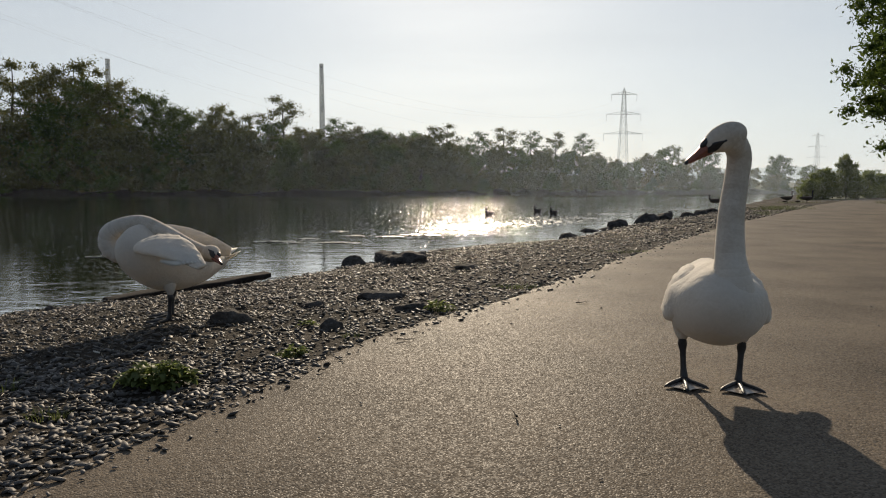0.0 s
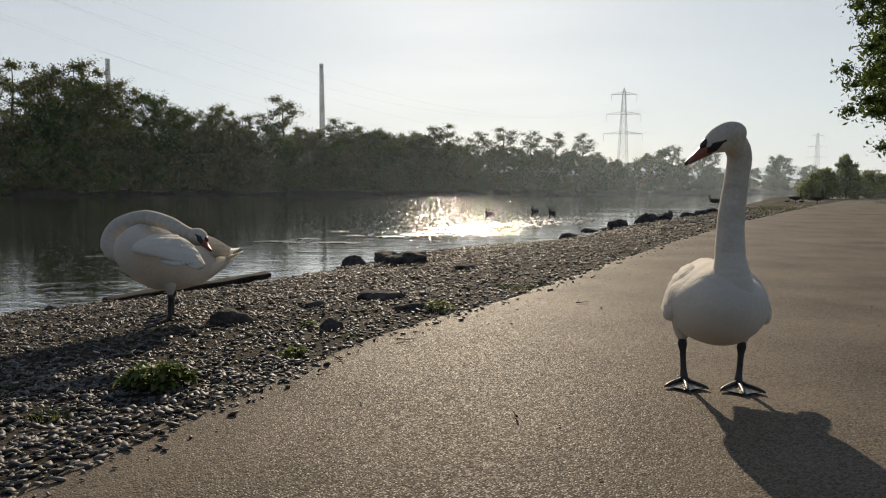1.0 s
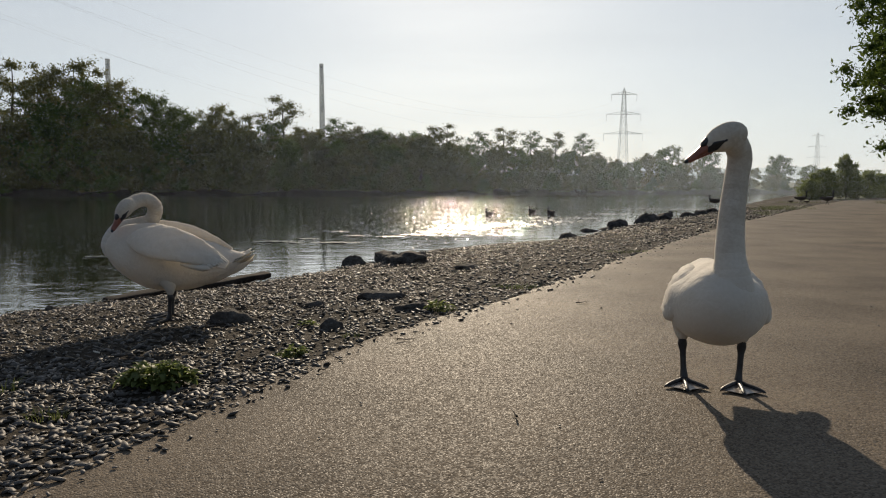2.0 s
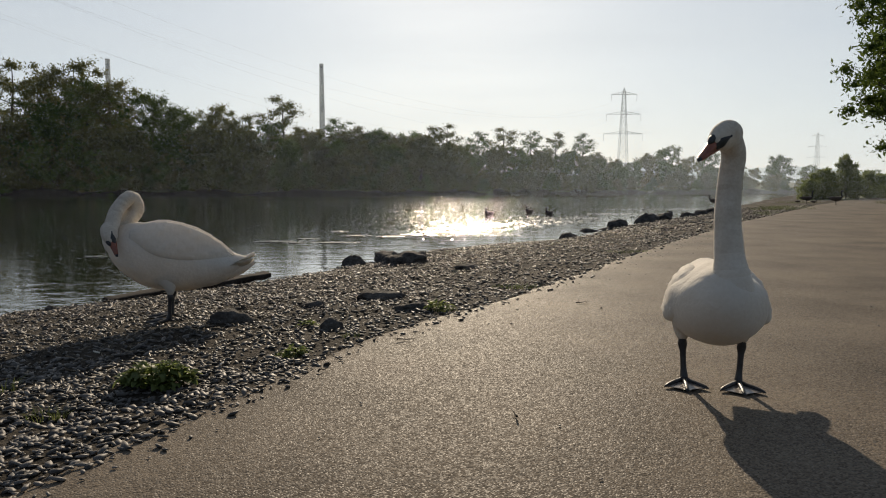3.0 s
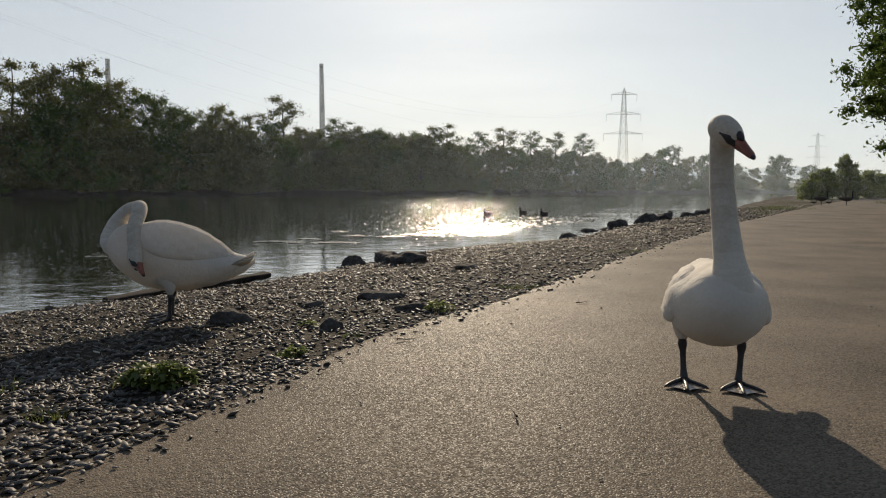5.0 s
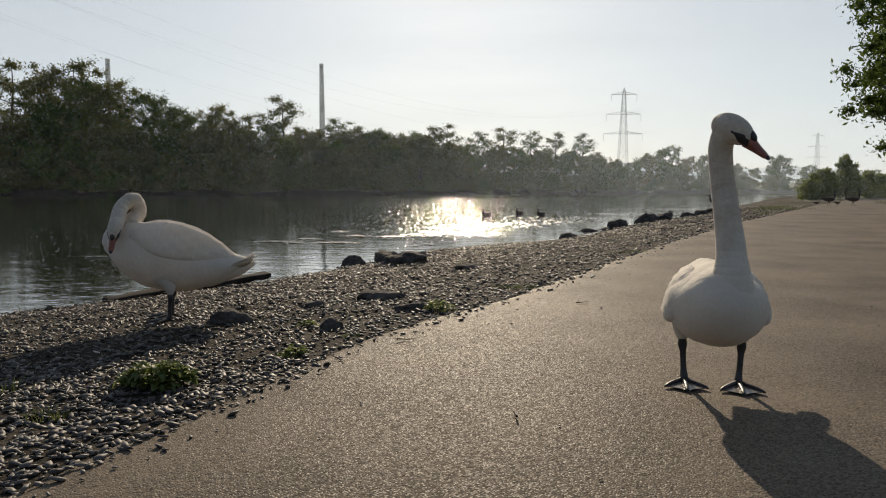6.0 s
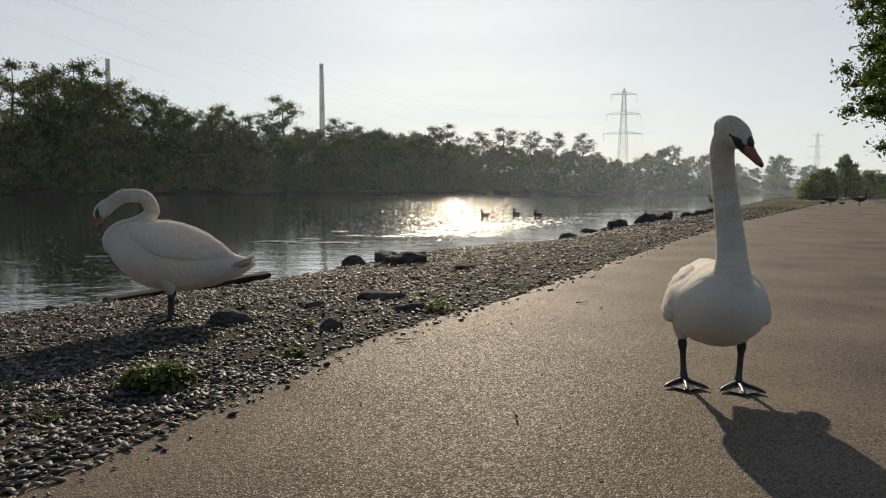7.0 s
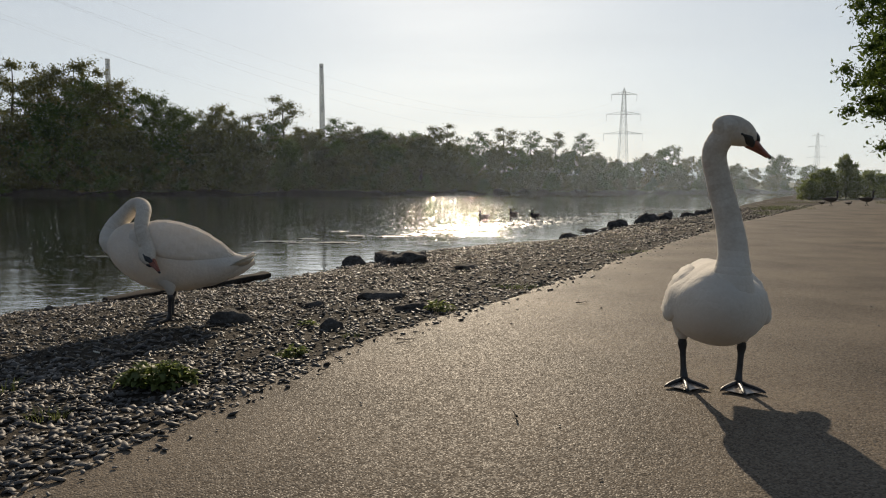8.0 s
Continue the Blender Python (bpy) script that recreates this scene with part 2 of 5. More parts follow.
def signed_distance(line, x, y):
    """Distance from points to a polyline, positive on its right-hand side."""
    best, sign = np.full(x.shape, 1e9), np.ones(x.shape)
    for (ax, ay), (bx, by) in zip(line[:-1], line[1:]):
        dx, dy = bx - ax, by - ay
        s = np.clip(((x - ax) * dx + (y - ay) * dy) / (dx * dx + dy * dy), 0, 1)
        d = np.hypot(x - ax - s * dx, y - ay - s * dy)
        side_ = np.where((x - ax) * dy - (y - ay) * dx >= 0, 1.0, -1.0)
        closer = d < best - 1e-9
        best, sign = np.where(closer, d, best), np.where(closer, side_, sign)
    return best * sign


EDGE_LINE = [tuple(p) for p in spline(PATH_EDGE, 160)]
SHORE_LINE = [tuple(p) for p in spline(SHORE, 160)]
FAR_LINE = [tuple(p) for p in spline(FAR_BANK, 60)]


def waves2(x, y, f, seed):
    return (np.sin(x * f + 1.7 * seed) * np.sin(y * f * 1.13 + 2.3 * seed) + 0.6 * np.sin(x * f * 2.3 - y * f * 1.7 + seed) + 0.4 * np.sin(y * f * 3.9 + x * f * 2.9 + 3 * seed)) / 2


def ground_height(x, y):
    x, y = np.asarray(x, float), np.asarray(y, float)
    e = signed_distance(EDGE_LINE, x, y)
    s = signed_distance(SHORE_LINE, x, y) + 0.12 * waves2(x, y, 2.1, 1) + 0.05 * waves2(x, y, 6.5, 4)
    f = -signed_distance(FAR_LINE, x, y) + 0.8 * waves2(x, y, 0.35, 2)
    u, v = np.maximum(-e, 0), np.maximum(s, 0)
    w = u / np.maximum(u + v, 1e-6)
    bank = -0.012 - 0.195 * w ** 2.0 + (0.012 * waves2(x, y, 5, 3) + 0.008 * waves2(x, y, 14, 5)) * np.minimum(u * 5, 1)
    bed = WATER_LEVEL - 0.02 - 0.14 * np.minimum(np.maximum(-s, 0), 6)
    near = np.where(s > 0, bank, bed)
    on_path = np.where(e > 0, np.where(e < PATH_WIDTH, -0.02, -0.012 + 0.015 * waves2(x, y, 1.5, 6)), near)
    far = WATER_LEVEL + np.minimum(f * 0.35, 0.7) + np.minimum(np.maximum(f - 3, 0) * 0.01, 2.5)
    return np.where((f > 0) & (s < 8), far, on_path)


def height_at(x, y):
    return float(ground_height(np.array([x]), np.array([y]))[0])


def build_ground():
    rows = np.concatenate([np.linspace(-14, 1.2, 16), np.geomspace(1.3, 3500, 330)])
    t = np.linspace(-1, 1, 261)
    xs, ys = [], []
    for y in rows:
        half = max(26.0, 1.6 * abs(y))
        xs.append(half * (0.12 * t + 0.88 * t ** 3))
        ys.append(np.full(t.shape, y))
    x, y = np.array(xs), np.array(ys)
    z = ground_height(x, y)
    w = len(t)
    verts = np.stack([x, y, z], axis=2).reshape(-1, 3)
    faces = [(j * w + i, j * w + i + 1, (j + 1) * w + i + 1, (j + 1) * w + i) for j in range(len(rows) - 1) for i in range(w - 1)]
    me = mesh_of("ground", verts, faces, SOIL)
    me.materials.append(MEADOW)
    e = signed_distance(EDGE_LINE, x, y)
    s = signed_distance(SHORE_LINE, x, y)
    f = -signed_distance(FAR_LINE, x, y)
    grass = ((e > PATH_WIDTH - 0.4) | ((f > 0.8) & (s < 8)) | ((y > 41) & (s > 2.5))).astype(int)
    me.polygons.foreach_set("material_index", [int(grass[j, i]) for j in range(len(rows) - 1) for i in range(w - 1)])
    return tagged(new("ground", me), "grey-brown gravel lake bank with meadow beyond", "ground", kind="structure")


def build_path():
    edge = spline(PATH_EDGE, 420)
    rng = random.Random(5)
    verts, faces = [], []
    across = [0.0, 0.012, 0.06, 0.25, 0.6, 1.0, 1.4, 1.8, 2.2, 2.6, 3.0, 3.2, PATH_WIDTH]
    for i, p in enumerate(edge):
        a, b = edge[max(i - 1, 0)], edge[min(i + 1, len(edge) - 1)]
        d = Vector((b[0] - a[0], b[1] - a[1], 0)).normalized()
        side_ = Vector((d.y, -d.x, 0))
        wob = 0.035 * float(waves2(np.array(p[0]), np.array(p[1]), 7, 2)) + 0.03 * float(waves2(np.array(p[0]), np.array(p[1]), 23, 8)) + rng.uniform(-0.012, 0.012)
        for k, o in enumerate(across):
            off = o + wob * max(0, 1 - o / 0.5)
            z = -0.03 if k == 0 or k == len(across) - 1 else (-0.004 if k == 1 else 0.0)
            verts.append((p[0] + side_.x * off, p[1] + side_.y * off, z))
    w = len(across)
    for i in range(len(edge) - 1):
        for k in range(w - 1):
            faces.append((i * w + k, i * w + k + 1, (i + 1) * w + k + 1, (i + 1) * w + k))
    me = mesh_of("path", verts, faces, ASPHALT)
    return tagged(new("path", me), "worn sandy grey asphalt footpath along the lake", "path", kind="structure")


def build_water():
    verts = [(-900, -60, 0), (300, -60, 0), (300, 160, 0), (-900, 160, 0)]
    ob = new("water", mesh_of("water", verts, [(0, 1, 2, 3)], WATER, False))
    ob.location.z = WATER_LEVEL
    return tagged(ob, "calm dark lake water with small glittering ripples", "water", kind="structure")


ground = build_ground()
path = build_path()
water = build_water()


# ---- far things: hills, chimneys, pylons ----
def build_hill(name, y, x0, x1, height, seed, label):
    rng = random.Random(seed)
    n = 240
    verts, faces = [], []
    for i in range(n + 1):
        x = x0 + (x1 - x0) * i / n
        h = height * (0.62 + 0.25 * math.sin(i * 0.055 + seed) + 0.12 * math.sin(i * 0.17 + 2 * seed)) + height * 0.05 * rng.random()
        for k in range(5):
            s = k / 4
            verts.append((x, y + 260 * s, h * math.sin(s * math.pi / 2) - 2 + height * 0.04 * rng.random() * (k > 0)))
        verts.append((x, y + 420, -2))
    for i in range(n):
        for k in range(5):
            faces.append((i * 6 + k, (i + 1) * 6 + k, (i + 1) * 6 + k + 1, i * 6 + k + 1))
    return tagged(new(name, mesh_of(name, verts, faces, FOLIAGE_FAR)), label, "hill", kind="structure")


def build_chimney(x, y, h):
    root = thing("chimney", "tall tapered grey concrete factory chimney behind the trees", "chimney", pose(x, y, 0), "power station chimneys")
    r0, r1 = 3.1, 1.7
    part("shaft", mesh_of("shaft", *tube([(0, 0, 0, r0, r0), (0, 0, h * 0.5, (r0 + r1) / 2, (r0 + r1) / 2), (0, 0, h - 3.2, r1, r1)], 14, 20, (0, 1, 0)), CONCRETE), root)
    part("rim", mesh_of("rim", *tube([(0, 0, h - 3.2, r1 * 1.05, r1 * 1.05), (0, 0, h, r1 * 1.03, r1 * 1.03)], 4, 20, (0, 1, 0)), CONCRETE), root, "slightly wider chimney rim")
    return root


def bar(a, b, r):
    return tube([(*a, r, r), (*b, r, r)], 2, 4, (0.3, 0.95, 0.1))


def build_pylon(x, y, h, turn):
    root = thing("electricity_pylon", "grey lattice steel electricity pylon with three cross arms", "pylon", pose(x, y, 0, 0, 0, turn), "electricity pylons")

    def width(z):
        return 2.2 * (1 - z / h) ** 0.9 + 0.5 * (z < h - 0.1)
    legs = [(-1, -1), (1, -1), (1, 1), (-1, 1)]
    levels = [h * s for s in (0, 0.13, 0.25, 0.36, 0.46, 0.55, 0.63, 0.70, 0.77, 0.83, 0.89, 0.95, 1.0)]
    for sx, sy in legs:
        pts = [(sx * width(z), sy * width(z), z, 0.085, 0.085) for z in levels]
        part("leg", mesh_of("leg", *tube(pts, 13, 4, (0.3, 0.95, 0.1)), STEEL), root)
    for z0, z1 in zip(levels[:-1], levels[1:]):
        pieces = []
        for i in range(4):
            a, b = legs[i], legs[(i + 1) % 4]
            pieces.append(bar((a[0] * width(z0), a[1] * width(z0), z0), (b[0] * width(z1), b[1] * width(z1), z1), 0.05))
            pieces.append(bar((b[0] * width(z0), b[1] * width(z0), z0), (a[0] * width(z1), a[1] * width(z1), z1), 0.05))
            pieces.append(bar((a[0] * width(z1), a[1] * width(z1), z1), (b[0] * width(z1), b[1] * width(z1), z1), 0.05))
        part("bracing", mesh_of("bracing", *merged(*pieces), STEEL), root)
    for z, reach in ((h * 0.93, 6.3), (h * 0.735, 8.6), (h * 0.54, 9.8)):
        pieces = []
        for s in (-1, 1):
            for dy in (-0.6, 0.6):
                pieces += [bar((0, dy, z), (s * reach, 0, z), 0.09), bar((0, dy, z + 1.5), (s * reach, 0, z), 0.06)]
            for q in (0.25, 0.5, 0.75):
                pieces.append(bar((s * reach * q, 0, z), (s * reach * (q - 0.1), 0, z + 1.5 * (1 - q + 0.1)), 0.07))
        arm = part("cross_arm", mesh_of("cross_arm", *merged(*pieces), STEEL), root)
        for s in (-1, 1):
            rows = [(s * reach, 0, z - 3.4 * q, 0.06 + 0.04 * (k % 2), 0.06 + 0.04 * (k % 2)) for k, q in enumerate(np.linspace(0, 1, 9))]
            part("insulator", mesh_of("insulator", *tube(rows, 18, 6, (0, 1, 0)), STEEL), arm, "hanging string of insulators")
    return root


def build_wire(a, b, sag):
    rows = []
    for s in np.linspace(0, 1, 25):
        p = Vector(a).lerp(Vector(b), s)
        rows.append((p.x, p.y, p.z - 4 * sag * s * (1 - s), 0.010, 0.010))
    ob = new("power_line", mesh_of("power_line", *tube(rows, 60, 4), STEEL))
    return tagged(ob, "thin dark overhead power line hanging between pylons", "cable", "overhead power lines")


# ---- trees ----
def leaf_cloud(centres, radii, per, size, rng, flat=0.75, folded=True):
    """Folded leaf blades scattered round clump centres."""
    n = len(centres) * per
    c = np.repeat(np.array(centres), per, axis=0)
    r = np.repeat(np.array(radii), per)[:, None]
    d = rng.normal(size=(n, 3))
    d /= np.linalg.norm(d, axis=1)[:, None]
    pos = c + d * r * np.minimum(np.abs(rng.normal(0, 0.75, (n, 1))), 1.35) * np.array([1, 1, flat])
    a = rng.normal(size=(n, 3))
    a /= np.linalg.norm(a, axis=1)[:, None]
    up = rng.normal(size=(n, 3)) + np.array([0, 0, 0.5])
    b = np.cross(a, up)
    b /= np.maximum(np.linalg.norm(b, axis=1), 1e-6)[:, None]
    k = np.cross(a, b)
    s = size * rng.uniform(0.55, 1.3, (n, 1))
    if not folded:
        v = np.stack([pos - a * s, pos + b * s * 0.6 + k * s * 0.2, pos + a * s - b * s * 0.3], axis=1).reshape(-1, 3)
        return v, np.arange(3 * n).reshape(-1, 3).tolist()
    v = np.stack([pos - a * s, pos + b * s * 0.42 + k * s * 0.18, pos + a * s, pos - b * s * 0.42 + k * s * 0.18], axis=1).reshape(-1, 3)
    base = np.arange(n)[:, None] * 4
    f = np.concatenate([base + np.array([0, 1, 2]), base + np.array([0, 2, 3])])
    return v, f.tolist()


def build_tree(name, label, kind, height, seed, leaf_material, leaf_size, detail=1.0, branching=1, tight=1.0, lift=0.0):
    """kind: 'round', 'dense', 'airy' or 'bush'. The crown hangs on real limbs."""
    rng = np.random.default_rng(seed)
    pr = random.Random(seed)
    spread = {"round": 0.36, "dense": 0.30, "airy": 0.24, "bush": 0.62}[kind] * height
    base = {"round": 0.10, "dense": 0.14, "airy": 0.35, "bush": 0.02}[kind] * height + lift
    limbs = {"round": 20, "dense": 26, "airy": 15, "bush": 24}[kind] * branching
    root = thing(name, label, "bush" if kind == "bush" else "tree", pose(0, 0, 0))
    lean = pr.uniform(-0.05, 0.05)
    r0 = height * 0.019
    trunk_rows = [(lean * height * s + 0.012 * height * math.sin(5 * s + seed), 0.012 * height * math.cos(4 * s), height * 0.93 * s - 0.2, r0 * (1.05 - s) + 0.01, r0 * (1.05 - s) + 0.01) for s in np.linspace(0, 1, 8)]
    pieces = [tube(trunk_rows, 14, 8, (0, 1, 0))]
    centres, radii = [], []
    for i in range(limbs):
        q = (i + pr.random()) / limbs
        z0 = base + (height * 0.9 - base) * q
        s = z0 / height
        turn = i * 2.4 + pr.uniform(-0.6, 0.6)
        if kind == "bush":
            reach = spread * (1.0 - 0.78 * q ** 1.6) * pr.uniform(0.65, 1.05)
        elif kind == "airy":
            reach = spread * (0.45 + 0.55 * math.sin(math.pi * min(1, q * 0.85 + 0.12))) * pr.uniform(0.5, 1.15)
        else:
            reach = spread * (0.28 + 0.75 * math.sin(math.pi * (0.18 + 0.74 * q))) * pr.uniform(0.65, 1.08)
        x0 = lean * height * s
        start = Vector((x0, 0, max(z0 - reach * 0.35, 0.1)))
        end = Vector((x0 + reach * math.cos(turn), reach * math.sin(turn), z0 + reach * pr.uniform(-0.02, 0.3)))
        mid = start.lerp(end, 0.5) + Vector((0, 0, -reach * 0.07))
        rl = max(r0 * 0.42 * (1 - 0.6 * q), 0.012)
        pieces.append(tube([(*start, rl, rl), (*mid, rl * 0.7, rl * 0.7), (*end, rl * 0.25, rl * 0.25)], 5, 4, (0.2, 0.3, 0.9)))
        for k in range({"round": 8, "dense": 8, "airy": 7, "bush": 9}[kind]):
            w = pr.uniform(0.35 if kind != "airy" else 0.5, 1.05)
            c = start.lerp(end, w) + Vector((pr.gauss(0, 1), pr.gauss(0, 1), pr.gauss(0, 0.7))) * reach * 0.2 * tight
            c.z = max(c.z, 0.04 * height)
            centres.append(tuple(c))
            radii.append(height * pr.uniform(0.035, 0.075) * {"round": 1.25, "dense": 1.1, "airy": 1.1, "bush": 1.65}[kind] * tight)
    per = int({"round": 62, "dense": 92, "airy": 60, "bush": 40}[kind] * detail)
    part("trunk", mesh_of("trunk", *merged(*pieces), BARK), root, "forked bark-covered trunk with limbs")
    v, f = leaf_cloud(centres, radii, per, leaf_size, rng, 0.8 if kind != "airy" else 0.55, leaf_material in (LEAF_NEAR,) or detail > 1)
    part("crown", mesh_of("crown", v, f, leaf_material, False), root, "uneven leafy crown with gaps", "stuff")
    return root


def plant_far_trees():
    rng = random.Random(11)
    labels = {"airy": "slender airy tree with open layered crown beyond the lake", "dense": "tall dark green leafy tree on the far lake bank",
              "round": "rounded leafy tree in haze on the far bank", "bush": "broad dark willow bush hanging over the far waterline"}
    groups = {"airy": "airy trees on the far bank", "dense": "tall trees on the far bank", "round": "rounded trees on the far bank", "bush": "bushes on the far waterline"}
    places = {}
    places["airy"] = [(-52.4, 85.3, 16.5), (-49.4, 85.5, 14.1), (-20.3, 89.3, 12.6), (-13.4, 90.6, 9.8), (0.4, 93.2, 9.2), (5.0, 94.8, 8.4), (8.4, 96.1, 9.0), (12.2, 97.5, 8.7), (16.0, 98.9, 8.6), (19.8, 100.3, 8.6), (-1.2, 92.8, 8.8)]
    places["dense"] = [(-45.4, 83.9, 16.4), (-42.2, 84.2, 14.0), (-40.2, 84.5, 14.0), (-35.3, 85.0, 12.6), (-27.8, 85.9, 11.0), (-31.1, 85.5, 9.9), (-25.2, 86.3, 9.7), (-21.6, 87.0, 9.0), (-16.9, 87.9, 8.2), (-33.1, 85.3, 11.0), (-56, 84, 12), (-61, 84, 14)]
    places["round"] = [(-11.8, 89.8, 8.3), (-9.0, 90.3, 8.2), (-6.1, 90.9, 7.7), (-3.6, 91.3, 7.9), (-7.6, 91.6, 7.5), (2.7, 93.0, 6.1), (6.5, 94.4, 5.9), (9.7, 95.6, 6.2), (13.8, 97.1, 5.8), (18.0, 98.7, 5.8), (21.9, 100.2, 5.4)]
    places["round"] += [(25.2, 101.8, 4.3), (30.5, 104.6, 5.6), (34.0, 106.4, 6.8), (37.7, 108.3, 5.2), (42.0, 110.6, 6.0), (49.0, 118.3, 3.9), (57.3, 119.3, 6.0), (52.3, 117.5, 3.6), (62.5, 119.8, 4.2), (-16.0, 89.0, 8.0)]
    places["bush"] = [(-48.7, 79.3, 8.1), (-43.8, 79.9, 10.2), (-40.0, 80.3, 7.5), (-36.0, 80.8, 7.3), (-31.6, 81.3, 7.0), (-27.5, 81.8, 7.7), (-23.5, 82.4, 7.1), (-18.4, 83.4, 6.2), (-14.5, 84.2, 5.4), (-10.9, 84.9, 4.9), (-6.5, 85.7, 5.5), (-2.7, 86.5, 7.0)]
    places["bush"] += [(2.2, 87.9, 3.8), (8.5, 90.3, 2.2), (15.1, 92.9, 2.3), (20.4, 95.0, 3.2), (24.8, 97.3, 3.2), (29.5, 99.8, 2.8), (35.0, 102.8, 3.1), (40.7, 105.9, 3.6), (46.9, 108.9, 2.2), (53.4, 111.7, 2.4), (-9.5, 85.1, 4.2), (6.2, 89.4, 3.2), (-54, 78.5, 6.5)]
    # low scrub along the whole waterline, and a second belt of wood behind
    for i in range(46):
        x = -58 + 2.65 * i + rng.uniform(-0.8, 0.8)
        y = float(np.interp(x, [q[0] for q in FAR_LINE], [q[1] for q in FAR_LINE]))
        places["bush"].append((x, y + rng.uniform(1.0, 2.6), rng.uniform(1.5, 2.7) * (1.25 if x < 0 else 1.0)))
    for i in range(15):
        x = -13 + 2.9 * i + rng.uniform(-0.6, 0.6)
        y = float(np.interp(x, [q[0] for q in FAR_LINE], [q[1] for q in FAR_LINE])) + rng.uniform(4.5, 7.5)
        places["round"].append((x, y, rng.uniform(4.6, 6.0) * float(np.interp(x, [-13, 0, 28], [1.25, 1.1, 0.8]))))
    for i in range(14):
        x = -75 + 13 * i + rng.uniform(-2, 2)
        y = float(np.interp(x, [q[0] for q in FAR_LINE], [q[1] for q in FAR_LINE])) + rng.uniform(22, 34)
        places["round"].append((x, y, rng.uniform(6.5, 8.5) * float(np.interp(x, [-60, -20, 20, 60], [1.5, 1.1, 0.72, 0.6]))))
    for kind, rows in places.items():
        mean = sum(h for _, _, h in rows) / len(rows)
        size = {"airy": 0.12, "dense": 0.135, "round": 0.125, "bush": 0.13}[kind]
        masters = [build_tree("tree" if kind != "bush" else "willow_bush", labels[kind], kind, mean, 40 + 7 * k + len(kind), LEAF if k % 2 else LEAF_OLIVE, size, 1.0) for k in range(2 if kind != "bush" else 3)]
        for i, (x, y, h) in enumerate(rows):
            m = pose(x, y, height_at(x, y) - 0.1, 0, 0, rng.uniform(0, 360)) @ Matrix.Diagonal((h / mean * rng.uniform(0.9, 1.15), h / mean * rng.uniform(0.9, 1.15), h / mean, 1))
            ob = masters[i] if i < len(masters) else copy_thing(masters[i % len(masters)], m)
            ob.matrix_basis = m
            tagged(ob, group=groups[kind])


# ---- bank: stones, pebbles, plants ----
def ico(level):
    bm = bmesh.new()
    bmesh.ops.create_icosphere(bm, subdivisions=level, radius=1.0)
    v = np.array([tuple(q.co) for q in bm.verts])
    f = [tuple(q.index for q in g.verts) for g in bm.faces]
    bm.free()
    return v, f


def stone_shape(level, seed, rough=0.25, size=(1, 1, 1), cuts=7):
    """A broken stone: a ball cut by random planes and roughened."""
    rng = random.Random(seed)
    v, f = ico(level)
    v = v.copy()
    for _ in range(cuts):
        d = np.array([rng.gauss(0, 1), rng.gauss(0, 1), rng.gauss(0, 1)])
        d /= np.linalg.norm(d)
        lim = rng.uniform(0.55, 0.9)
        over = np.maximum(v @ d - lim, 0)
        v -= over[:, None] * d * 0.92
    for i in range(len(v)):
        v[i] *= 1 + rough * noise.noise(Vector(v[i] * 1.9) + Vector((seed, 0, 0))) + rough * 0.4 * noise.noise(Vector(v[i] * 5.5) + Vector((0, seed, 0)))
    return v * np.array(size), f


def build_rock(x, y, sx, sy, sz, seed, turn=0.0, label="dark angular stone lying in the bank gravel", sink=0.35):
    v, f = stone_shape(4, seed, 0.22, (sx / 2, sy / 2, sz))
    ob = new("rock", mesh_of("rock", v, f, ROCK))
    ob.matrix_basis = pose(x, y, max(height_at(x, y), WATER_LEVEL - 0.1) + sz * (0.5 - sink) * 0.6, 0, 0, turn)
    return tagged(ob, label, "rock", "rocks on the lake bank")


